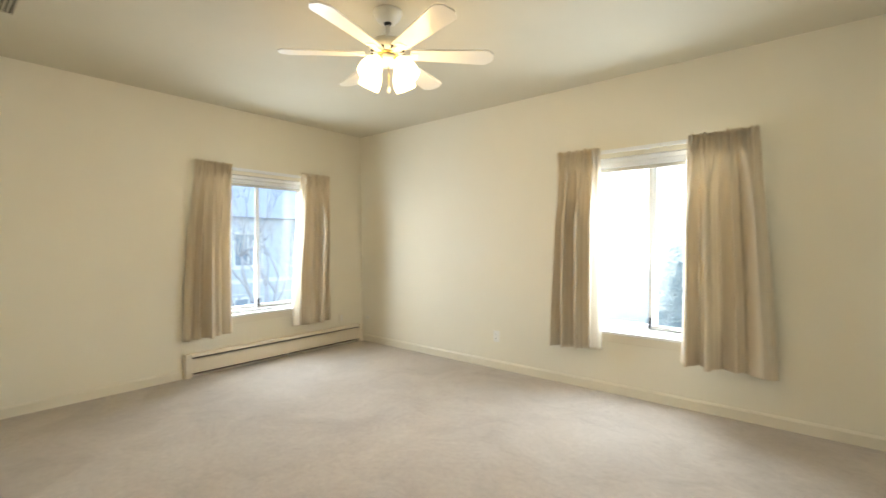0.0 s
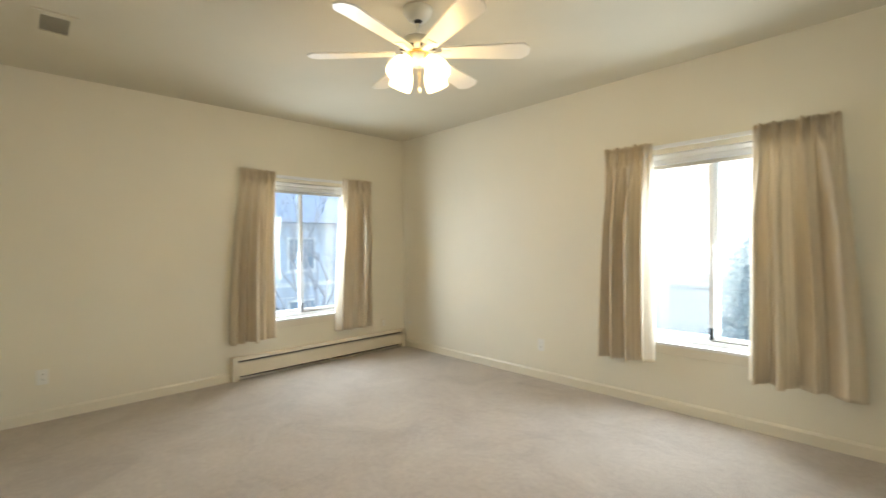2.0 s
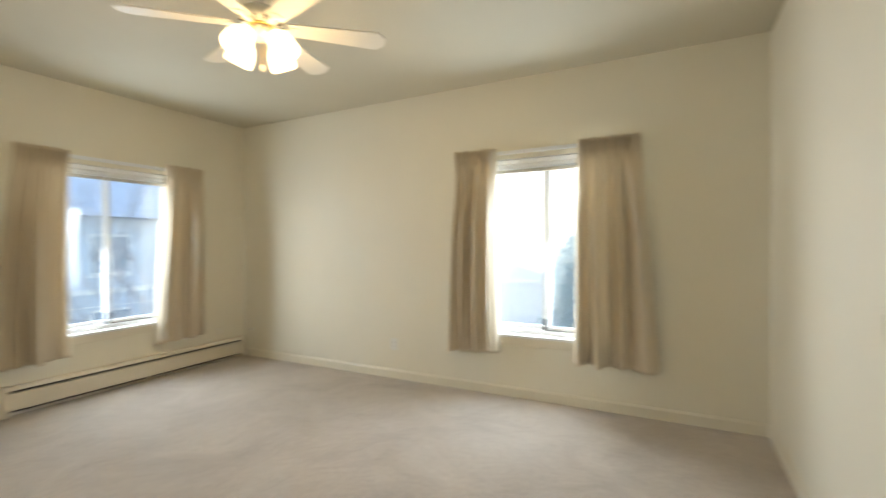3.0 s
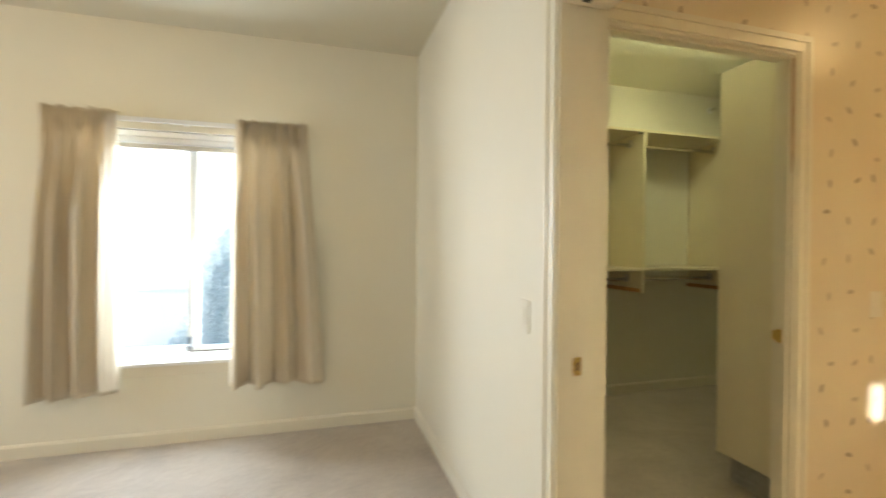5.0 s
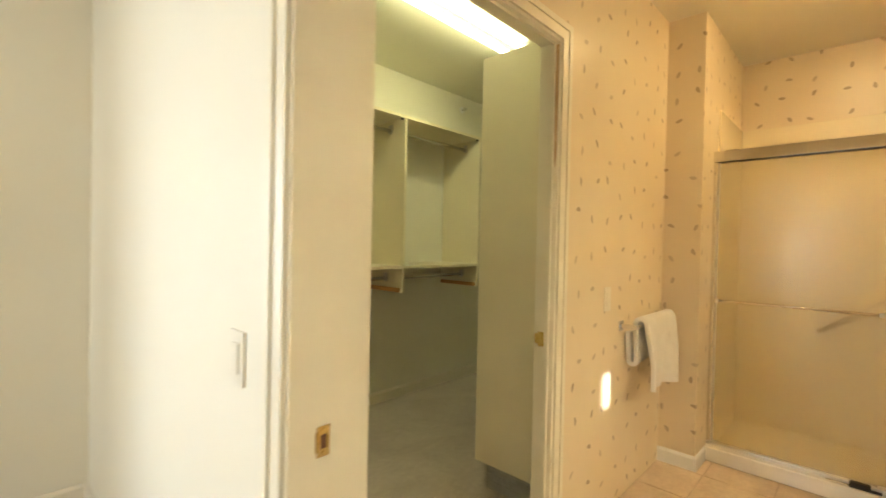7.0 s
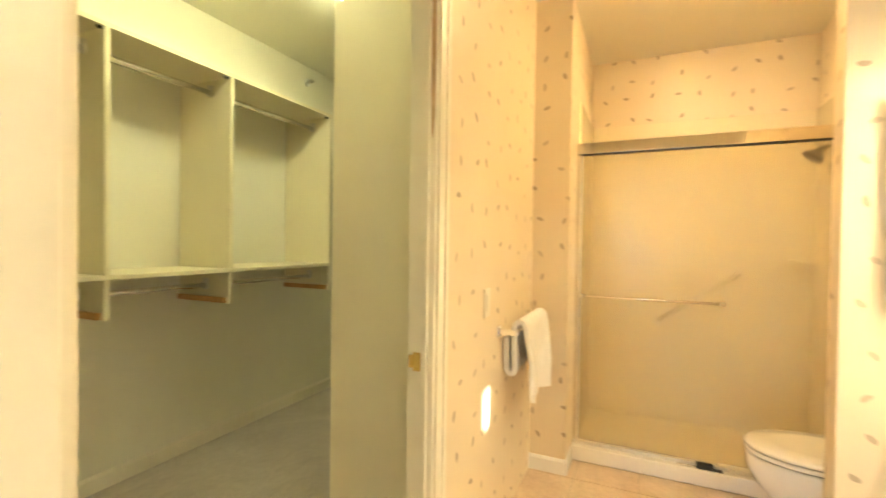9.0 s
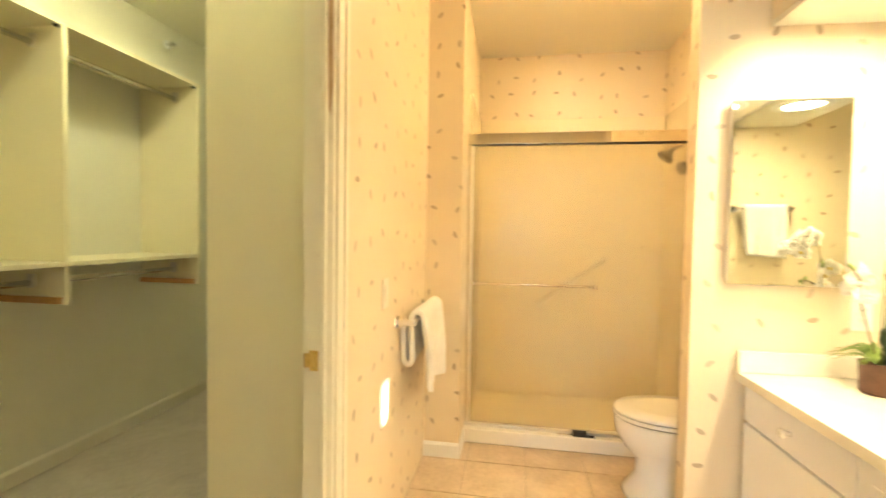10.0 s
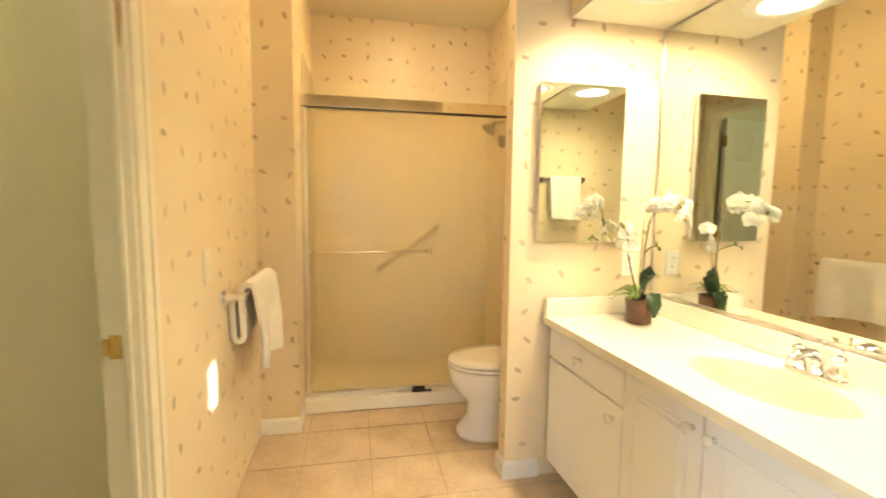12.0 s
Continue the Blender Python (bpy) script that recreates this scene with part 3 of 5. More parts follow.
def strike(parent, at, facing, wrap, open_hole=True):
    """A brass strike plate with a latch hole, two screws and a curled lip."""
    x, y, z = at
    ax, s = facing
    if ax == "y":
        plate = (x - 0.0135, x + 0.0135, *sorted((y, y + s * 0.0025)), z - 0.029, z + 0.029)
        hole = (x - 0.006, x + 0.006, *sorted((y + s * 0.0025, y + s * 0.0031)), z - 0.013, z + 0.013)
        lip = (*sorted((x + wrap * 0.0135, x + wrap * 0.016)), *sorted((y - s * 0.004, y + s * 0.0025)), z - 0.02, z + 0.02)
    else:
        plate = (*sorted((x, x + s * 0.0025)), y - 0.0135, y + 0.0135, z - 0.029, z + 0.029)
        hole = (*sorted((x + s * 0.0025, x + s * 0.0031)), y - 0.006, y + 0.006, z - 0.013, z + 0.013)
        lip = (*sorted((x - s * 0.004, x + s * 0.0025)), *sorted((y + wrap * 0.0135, y + wrap * 0.028)), z - 0.02, z + 0.02)
    p = part("strike_plate", boxes(plate, lip, bevel=0.0008, seg=1), M["brass"], parent, "brass strike plate")
    part("latch_hole", boxes(hole), M["pot"] if open_hole else M["brass"], p)
    for dz in (-0.022, 0.022):
        c = (x, y + s * 0.003, z + dz) if ax == "y" else (x + s * 0.003, y, z + dz)
        part("screw", sweep([c, (c[0], c[1] + s * 0.001, c[2]) if ax == "y" else (c[0] + s * 0.001, c[1], c[2])], 0.0038, 10), M["brass"], p)


frame_1 = door_frame("door_frame_1", "x", 5.05, 5.22, *DOOR[:2], DOOR[3], None, "cream painted door frame between bedroom and bathroom")
strike(frame_1, (5.118, DOOR[1] - 0.016, 0.903), ("y", -1), -1)
part("head_catch", boxes((5.105, 5.131, -2.075, -2.005, 2.019, 2.0245), bevel=0.001), M["dark"], frame_1, "dark catch plate on the head")
frame_2 = door_frame("door_frame_2", "y", -1.83, -1.75, *CLOSET_DOOR[:2], CLOSET_DOOR[3], (-1.814, -1.800), "cream painted door frame of the closet")
# bare wood where the paint has come off the jamb
bm = bmesh.new()
xw = CLOSET_DOOR[1] - 0.0163
vs = [bm.verts.new((xw - d, y, z)) for d in (0.0, 0.0012) for y, z in ((-1.829, 2.06), (-1.8155, 2.06), (-1.8155, 1.70), (-1.818, 1.60), (-1.822, 1.58), (-1.829, 1.66))]
bm.faces.new(vs[:6]), bm.faces.new(vs[6:][::-1])
for i in range(6):
    bm.faces.new((vs[i], vs[(i + 1) % 6], vs[6 + (i + 1) % 6], vs[6 + i]))
part("bare_wood", bm, M["bare_wood"], frame_2, "worn bare wood on the jamb")
strike(frame_2, (CLOSET_DOOR[1] - 0.016, -1.777, 0.903), ("x", -1), 1, False)


def panel_door(name, label, at, turn, width, height):
    """A six-panel door, hinged at its origin, opened by turn degrees."""
    ob = thing(name, label, "door", at, turn)
    t = 0.035
    part("leaf", boxes((0.003, width, 0.005, t - 0.005, 0.012, height)), M["white"], ob)
    sw, mw = 0.115, 0.10
    rows = [(0.012, 0.24), (0.80, 0.95), (1.55, 1.66), (height - 0.13, height)]
    frame_bm = bmesh.new()
    for x0, x1 in ((0.003, sw), (width / 2 - mw / 2, width / 2 + mw / 2), (width - sw, width)):
        box(frame_bm, x0, x1, 0.0, t, 0.012, height)
    for z0, z1 in rows:
        for x0, x1 in ((sw, width / 2 - mw / 2), (width / 2 + mw / 2, width - sw)):
            box(frame_bm, x0, x1, 0.0, t, z0, z1)
    part("stile_and_rail", frame_bm, M["white"], ob)
    for (_, za), (zb, _) in zip(rows, rows[1:]):
        for x0, x1 in ((sw, width / 2 - mw / 2), (width / 2 + mw / 2, width - sw)):
            part("panel", boxes((x0 + 0.025, x1 - 0.025, 0.002, t - 0.002, za + 0.025, zb - 0.025), bevel=0.003), M["white"], ob)
    for z in (0.2, 1.0, height - 0.2):
        h = part("hinge", boxes((-0.004, 0.004, -0.006, t * 0.8, z - 0.045, z + 0.045), bevel=0.001), M["brass"], ob, "brass hinge")
        part("hinge_pin", sweep([(-0.002, -0.006, z - 0.05), (-0.002, -0.006, z + 0.05)], 0.006, 10), M["brass"], h)
    for s in (-1, 1):
        k = lathe([(0.026, 0), (0.026, 0.006), (0.011, 0.01), (0.011, 0.03), (0.024, 0.036), (0.029, 0.05), (0.022, 0.064), (0.004, 0.068)], 18)
        bmesh.ops.transform(k, matrix=Matrix.Translation((width - 0.065, t / 2 + s * t / 2, 0.93)) @ Matrix.Rotation(radians(-90 * s), 4, "X"), verts=k.verts)
        part("door_knob", k, M["brass"], ob, "brass door knob")
    return ob


panel_door("closet_door", "white six-panel door standing open inside the closet", (5.325, -1.690, 0.0), 96, 0.80, 2.055)

# ---- windows ----


def sliding_window(name, at, turn, width, z0, z1, label):
    """A two-light vinyl slider in its opening; x runs along the wall, y outwards, from the opening's middle on the inner wall face."""
    ob = new(name)
    ob.matrix_world = pose(*at, 0, 0, turn)
    tagged(ob, label, "window", kind="structure")
    h, f = width / 2, 0.04
    y0, y1 = 0.075, 0.150
    for n, d in (("window_frame", (-h, -h + f, y0, y1, z0, z1)), ("window_frame", (h - f, h, y0, y1, z0, z1)), ("window_frame", (-h + f, h - f, y0, y1, z0, z0 + f)), ("window_frame", (-h + f, h - f, y0, y1, z1 - f, z1))):
        part(n, boxes(d, bevel=0.003), M["vinyl"], ob)
    for x0, x1, y in ((-h + f, 0.028, 0.120), (-0.028, h - f, 0.088)):
        s = 0.034
        sash = part("sash", boxes((x0, x0 + s, y, y + 0.026, z0 + f, z1 - f), (x1 - s, x1, y, y + 0.026, z0 + f, z1 - f), (x0 + s, x1 - s, y, y + 0.026, z0 + f, z0 + f + s), (x0 + s, x1 - s, y, y + 0.026, z1 - f - s, z1 - f)), M["vinyl"], ob)
        pane = part("pane", boxes((x0 + s, x1 - s, y + 0.011, y + 0.015, z0 + f + s, z1 - f - s)), M["pane"], sash)
        pane.visible_shadow = False
        if y < 0.1:
            part("gasket", boxes((x0 + 0.002, x1, y - 0.002, y + 0.004, z0 + f - 0.001, z0 + f + 0.006)), M["rubber"], sash, "black rubber gasket")
    part("latch", boxes((-0.022, -0.002, 0.066, 0.088, z0 + f + 0.012, z0 + f + 0.10), bevel=0.004), M["dark"], ob, "black sash latch")
    part("window_sill", boxes((-h - 0.03, h + 0.03, -0.028, 0.0745, z0 - 0.018, z0 + 0.004), bevel=0.003), M["white"], ob, "white painted sill")
    part("apron", boxes((-h - 0.015, h + 0.015, -0.013, -0.002, z0 - 0.085, z0 - 0.0185), bevel=0.003), M["trim"], ob)
    return ob


sliding_window("window_1", (0, -1.37, 0), 90, 1.10, W1[2], W1[3], "white vinyl sliding window with a painted sill")
sliding_window("window_2", (3.55, 0, 0), 0, 1.10, W2[2], W2[3], "white vinyl sliding window with a painted sill")


def raised_blind(at, turn, width, z_top, z_low):
    ob = thing("raised_blind", "white mini blind drawn up under the window head", "blind", at, turn, "raised blinds")
    part("headrail", boxes((-width / 2, width / 2, 0.022, 0.062, z_top - 0.035, z_top), bevel=0.003), M["vinyl"], ob)
    n = 11
    for i in range(n):
        z = z_top - 0.038 - (z_top - 0.048 - z_low) * (i + 0.5) / n
        bm = bmesh.new()
        box(bm, -width / 2 + 0.01, width / 2 - 0.01, 0.026 + 0.001 * (i % 2), 0.058, z - 0.0012, z + 0.0012)
        part("slat", bm, M["vinyl"], ob)
    # the grey of this rail draws the dark backlit band under the blind
    part("bottom_rail", boxes((-width / 2 + 0.006, width / 2 - 0.006, 0.028, 0.058, z_low - 0.026, z_low), bevel=0.003), M["wicker"], ob, "bottom rail coloured grey for the shade under the blind")
    return ob


def sun_gap_window(x0, x1, y, z0, z1, gap):
    """An unseen added window; one gap in its drawn board shade shapes the sun patch."""
    ob = tagged(new("unseen_window"), "added unseen window behind a drawn cream shade with one sun gap", "window", kind="structure")
    gx0, gx1, gz0, gz1 = gap
    for n, d in (("window_frame", (x0, x0 + 0.04, y, y + 0.06, z0, z1)), ("window_frame", (x1 - 0.04, x1, y, y + 0.06, z0, z1)), ("window_frame", (x0 + 0.04, x1 - 0.04, y, y + 0.06, z0, z0 + 0.04)), ("window_frame", (x0 + 0.04, x1 - 0.04, y, y + 0.06, z1 - 0.04, z1))):
        part(n, boxes(d, bevel=0.003), M["vinyl"], ob)
    a0, a1, c0, c1 = x0 + 0.04, x1 - 0.04, z0 + 0.04, z1 - 0.04
    part("shade", boxes((a0, gx0, y + 0.006, y + 0.012, c0, c1), (gx1, a1, y + 0.006, y + 0.012, c0, c1), (gx0, gx1, y + 0.006, y + 0.012, c0, gz0), (gx0, gx1, y + 0.006, y + 0.012, gz1, c1)), M["heater"], ob, "drawn cream shade")


sun_gap_window(2.62, 3.52, -3.99, 0.75, 1.95, (2.988, 3.113, 1.578, 1.738))
raised_blind((0, -1.37, 0), 90, 1.08, 1.985, 1.905)
raised_blind((3.55, 0, 0), 0, 1.08, 1.985, 1.905)


def curtain_rod(at, turn, width):
    ob = thing("curtain_rod", "white traverse curtain rod on the wall", "curtain rod", at, turn, "curtain rods")
    part("rail", boxes((-width / 2, width / 2, -0.075, -0.055, 2.018, 2.048), bevel=0.004), M["vinyl"], ob)
    for s in (-1, 1):
        part("bracket", boxes((s * (width / 2 - 0.02) - 0.01, s * (width / 2 - 0.02) + 0.01, -0.056, 0.0, 2.022, 2.044), bevel=0.002), M["vinyl"], ob)
    part("bracket", boxes((-0.01, 0.01, -0.056, 0.0, 2.022, 2.044), bevel=0.002), M["vinyl"], ob)
    return ob


curtain_rod((0, -1.32, 0), 90, 1.42)
curtain_rod((3.54, 0, 0), 0, 1.44)


def curtain(at, turn, top, low, z_top, z_low, pleats, seed, label):
    """A pinch-pleated curtain. top and low: its two ends along the rod at the heading and at the hem."""
    rng = random.Random(seed)
    ob = thing("curtain", label, "curtain", at, turn, "curtains")
    bm = bmesh.new()
    layer = bm.loops.layers.uv.new("UVMap")
    nu, nv = pleats * 28, 64
    # broad hanging folds of uneven width and depth, one or two to a pleat
    edges = [0.0]
    while edges[-1] < 1.0:
        edges.append(edges[-1] + rng.uniform(0.5, 1.4) / (0.72 * pleats))
    edges = [e / edges[-1] for e in edges]
    depth_of = [rng.uniform(0.55, 1.3) for _ in edges]
    lean = [rng.uniform(-0.35, 0.35) for _ in edges]
    fade = [rng.uniform(-0.5, 0.5) for _ in edges]
    pts = []
    for j in range(nv + 1):
        v = j / nv
        z = z_top + (z_low - z_top) * v
        row = []
        flare = min(1.0, max(0.0, (v - 0.065) / 0.30)) ** 0.8
        pinch = math.exp(-((v - 0.062) / 0.022) ** 2)
        ruff = max(0.0, 1 - v / 0.06)
        a0, a1 = top[0] + (low[0] - top[0]) * v ** 0.85, top[1] + (low[1] - top[1]) * v ** 0.85
        for i in range(nu + 1):
            u = i / nu
            k = u * pleats
            c = int(min(k, pleats - 0.001))
            # the fold that this thread of the cloth belongs to
            n = max(q for q in range(len(edges) - 1) if edges[q] <= u + 1e-9)
            w = (u - edges[n]) / (edges[n + 1] - edges[n])
            w = min(1.0, max(0.0, w + lean[n] * w * (1 - w)))
            ridge = math.sin(math.pi * w) ** 0.62
            big = depth_of[n] * (1 + fade[n] * (v - 0.5))
            small = 0.22 * math.sin(5 * u * pleats + seed + 1.5 * v) + 0.12 * math.sin(17 * u + 2 * v)
            hang = (1.0 - 1.9 * ridge * big + small) * 0.074 * flare
            head = (0.45 * math.cos(6 * math.pi * k) + 0.35 * math.sin(10 * math.pi * k + c) + 0.5 * math.cos(2 * math.pi * k)) * 0.024
            off = -0.106 - 0.010 * flare + hang + head * (1 - flare) * (0.5 + ruff) + 0.010 * pinch - 0.034 * pinch * max(0.0, math.cos(2 * math.pi * (k - 0.5))) ** 2
            edge_free = min(1.0, 7 * u, 7 * (1 - u))
            along = a0 + (a1 - a0) * u + (0.036 * math.sin(2 * math.pi * w) * big + 0.010 * math.sin(2 * math.pi * w + seed)) * flare * edge_free
            along += 0.55 * (a1 - a0) / pleats * math.sin(2 * math.pi * k) / (2 * math.pi) * pinch
            along += 0.010 * math.sin(3.1 * v + seed) * flare
            zz = z + (0.005 * math.sin(5 * math.pi * k + c) + 0.003 * math.sin(13 * k)) * ruff - (0.012 * math.sin(2.2 * u + seed) + 0.008 * (1 - ridge)) * v
            row.append((bm.verts.new((along, off, zz)), u * pleats * 0.21, v))
        pts.append(row)
    for j in range(nv):
        for i in range(nu):
            q = (pts[j][i], pts[j][i + 1], pts[j + 1][i + 1], pts[j + 1][i])
            f = bm.faces.new([p[0] for p in q])
            f.smooth = True
            for loop, p in zip(f.loops, q):
                loop[layer].uv = (p[1], p[2])
    cloth = part("cloth", bm, M["drape"], ob)
    sol = cloth.modifiers.new("thickness", "SOLIDIFY")
    sol.thickness = 0.003
    # the stitched pinches of the heading: three narrow folds gathered at the foot
    for c in range(pleats):
        u = (c + 0.5) / pleats
        mid = top[0] + (top[1] - top[0]) * u
        bm = bmesh.new()
        layer = bm.loops.layers.uv.new("UVMap")
        for k in (-1, 0, 1):
            rows = []
            for s in range(6):
                w = s / 5
                spread = 0.006 * abs(2 * w - 0.8) + 0.004
                zc = z_top - 0.045 - 0.055 * w
                out = -0.104 - 0.010 * math.sin(math.pi * (0.15 + 0.8 * w))
                xc = mid + k * spread * 1.15
                rows.append([bm.verts.new((xc - 0.006 * (1 - 0.4 * w), -0.092, zc)), bm.verts.new((xc, out, zc)), bm.verts.new((xc + 0.006 * (1 - 0.4 * w), -0.092, zc))])
            for a, b in zip(rows, rows[1:]):
                for q in range(2):
                    f = bm.faces.new((a[q], a[q + 1], b[q + 1], b[q]))
                    f.smooth = True
                    for loop in f.loops:
                        loop[layer].uv = (loop.vert.co.x * 2.0 + 0.1 * k, loop.vert.co.z)
        part("pinch_pleat", bm, M["drape"], ob)
    return ob


curtain((0, -1.32, 0), 90, (-0.745, -0.41), (-0.865, -0.415), 2.072, 0.372, 5, 3, "beige striped pinch-pleat curtain beside the window over the heater")
curtain((0, -1.32, 0), 90, (0.375, 0.75), (0.285, 0.785), 2.072, 0.355, 5, 8, "narrow beige striped pinch-pleat curtain beside the window over the heater")
curtain((3.54, 0, 0), 0, (-0.735, -0.355), (-0.80, -0.345), 2.068, 0.366, 5, 21, "beige striped pinch-pleat curtain drawn to one side of the window")
curtain((3.54, 0, 0), 0, (0.30, 0.735), (0.245, 0.84), 2.068, 0.362, 6, 5, "wide beige striped pinch-pleat curtain drawn to one side of the window")

# ---- bedroom things ----


def baseboard_heater():
    ob = thing("baseboard_heater", "cream enamelled hydronic baseboard heater along the wall", "heater", (0, 0, 0))
    a, b = -2.165, -0.045
    bm = bmesh.new()
    prof = [(0.004, 0.225), (0.040, 0.225), (0.058, 0.205), (0.058, 0.198), (0.036, 0.214), (0.004, 0.214)]
    rings = [[bm.verts.new((x, y, z)) for x, z in prof] for y in (a + 0.05, b - 0.05)]
    for i in range(len(prof)):
        j = (i + 1) % len(prof)
        bm.faces.new((rings[0][i], rings[0][j], rings[1][j], rings[1][i]))
    bm.faces.new(rings[0]), bm.faces.new(rings[1][::-1])
    part("top_hood", bm, M["heater"], ob)
    part("front_panel", boxes((0.052, 0.060, a + 0.05, b - 0.05, 0.048, 0.178), bevel=0.003), M["heater"], ob)
    part("damper", boxes((0.030, 0.052, a + 0.06, b - 0.06, 0.186, 0.192)), M["dark"], ob, "dark air slot")
    part("back_plate", boxes((0.001, 0.004, a, b, 0.018, 0.232)), M["heater"], ob)
    part("pipe", sweep([(0.028, a + 0.03, 0.075), (0.028, b - 0.03, 0.075)], 0.012, 10), M["brass"], ob, "copper heating pipe")
    fins = bmesh.new()
    y = a + 0.08
    while y < b - 0.08:
        box(fins, 0.008, 0.048, y, y + 0.0015, 0.03, 0.125)
        y += 0.014
    part("fins", fins, M["fins"], ob, "grey aluminium fins")
    part("end_cap", boxes((0.0, 0.066, a - 0.002, a + 0.052, 0.004, 0.234), bevel=0.004), M["heater"], ob)
    part("end_cap", boxes((0.0, 0.066, b - 0.052, b + 0.002, 0.004, 0.234), bevel=0.004), M["heater"], ob)
    part("foot", boxes((0.01, 0.05, -1.12, -1.10, 0.0, 0.05)), M["heater"], ob)
    return ob


baseboard_heater()

FAN = (2.605, -1.957)


def ceiling_fan():
    x, y = FAN
    ob = thing("ceiling_fan", "white six-blade ceiling fan with four lit frosted shades", "ceiling fan", (x, y, H))
    part("canopy", lathe([(0.022, -0.066), (0.05, -0.062), (0.078, -0.032), (0.086, -0.008), (0.086, 0.0)], 28), M["fan_white"], ob)
    part("hanger_ball", lathe([(0.006, -0.082), (0.02, -0.076), (0.024, -0.066), (0.02, -0.058)], 18), M["dark"], ob, "dark hanger ball")
    part("downrod", lathe([(0.011, -0.16), (0.011, -0.06)], 14), M["fan_white"], ob)
    part("motor_housing", lathe([(0.05, -0.247), (0.085, -0.241), (0.105, -0.225), (0.108, -0.200), (0.092, -0.177), (0.05, -0.160), (0.018, -0.150)], 32), M["fan_white"], ob)
    for i in range(12):
        a = 2 * math.pi * i / 12
        bm = boxes((0.070, 0.104, -0.004, 0.004, -0.244, -0.233))
        bmesh.ops.rotate(bm, verts=bm.verts, matrix=Matrix.Rotation(a, 3, "Z"))
        part("vent_slot", bm, M["dark"], ob, "dark vent slot")
    part("switch_housing", lathe([(0.03, -0.325), (0.046, -0.315), (0.054, -0.29), (0.052, -0.262), (0.04, -0.247)], 28), M["fan_white"], ob)
    part("brass_collar", lathe([(0.055, -0.258), (0.064, -0.255), (0.064, -0.249), (0.055, -0.246)], 28), M["brass"], ob, "brass collar")
    for k in range(6):
        a = radians(-75.5 + 60 * k)
        turn = Matrix.Rotation(a, 4, "Z") @ Matrix.Translation((0, 0, -0.250)) @ Matrix.Rotation(radians(-11), 4, "X")
        bm = bmesh.new()
        outline = []
        for s in range(9):
            t = s / 8
            outline.append((0.135 + 0.445 * t, 0.047 + 0.024 * t))
        outline += [(0.594, 0.0705), (0.604, 0.064), (0.632, 0.036), (0.637, 0.022)]
        full = outline + [(px, -py) for px, py in reversed(outline)]
        upper = [bm.verts.new((px, py, 0.004)) for px, py in full]
        lower = [bm.verts.new((px, py, -0.004)) for px, py in full]
        bm.faces.new(upper), bm.faces.new(lower[::-1])
        for i in range(len(full)):
            j = (i + 1) % len(full)
            bm.faces.new((upper[i], lower[i], lower[j], upper[j]))
        bmesh.ops.transform(bm, matrix=turn, verts=bm.verts)
        blade = part("blade", bm, M["fan_white"], ob)
        iron = boxes((0.075, 0.165, -0.012, 0.012, -0.012, -0.006), (0.14, 0.185, -0.028, 0.028, -0.010, -0.005), bevel=0.003)
        bmesh.ops.transform(iron, matrix=turn, verts=iron.verts)
        part("blade_iron", iron, M["fan_white"], blade)
    for k in range(4):
        a = radians(4 + 90 * k)
        c, s = math.cos(a), math.sin(a)
        arm = part("lamp_arm", sweep([(0.04 * c, 0.04 * s, -0.288), (0.075 * c, 0.075 * s, -0.281), (0.10 * c, 0.10 * s, -0.293)], 0.009, 10), M["brass"], ob, "brass lamp arm")
        shade = lathe([(0.064, -0.135), (0.067, -0.115), (0.063, -0.08), (0.052, -0.045), (0.034, -0.018), (0.025, 0.0)], 22, closed=False)
        m = Matrix.Translation((0.092 * c, 0.092 * s, -0.301)) @ Matrix.Rotation(a, 4, "Z") @ Matrix.Rotation(radians(-33), 4, "Y")
        bmesh.ops.transform(shade, matrix=m, verts=shade.verts)
        sh = part("shade", shade, M["shade"], arm, "lit frosted glass shade")
        sh.modifiers.new("thickness", "SOLIDIFY").thickness = 0.003
    part("pull_chain", sweep([(0.008, 0.0, -0.315), (0.008, 0.0, -0.45)], 0.0022, 6), M["brass"], ob, "brass pull chain")
    part("pull_knob", lathe([(0.003, -0.482), (0.009, -0.478), (0.009, -0.455), (0.004, -0.448)], 12, (0.008, 0, 0)), M["fan_white"], ob)
    return ob


ceiling_fan()
for k in range(4):
    a = radians(4 + 90 * k)
    lamp("fan_bulb", "POINT", Matrix.Translation((FAN[0] + 0.175 * math.cos(a), FAN[1] + 0.175 * math.sin(a), H - 0.44)), BULB, (1.0, 0.64, 0.28), 0.04)


def ceiling_vent():
    ob = thing("ceiling_vent", "cream louvred ceiling air vent", "air vent", (1.02, -3.46, H))
    part("backing", boxes((-0.13, 0.13, -0.075, 0.075, -0.003, -0.001)), M["dark"], ob)
    part("frame", boxes((-0.18, -0.125, -0.105, 0.105, -0.010, 0.0), (0.125, 0.18, -0.105, 0.105, -0.010, 0.0), (-0.125, 0.125, -0.105, -0.07, -0.010, 0.0), (-0.125, 0.125, 0.07, 0.105, -0.010, 0.0)), M["ceiling"], ob)
    for i in range(7):
        yy = -0.066 + 0.132 * i / 6
        bm = boxes((-0.125, 0.125, -0.0052, 0.0052, -0.0012, 0.0012))
        bmesh.ops.transform(bm, matrix=Matrix.Translation((0, yy, -0.0075)) @ Matrix.Rotation(radians(-30), 4, "X"), verts=bm.verts)
        part("slat", bm, M["ceiling"], ob)


ceiling_vent()


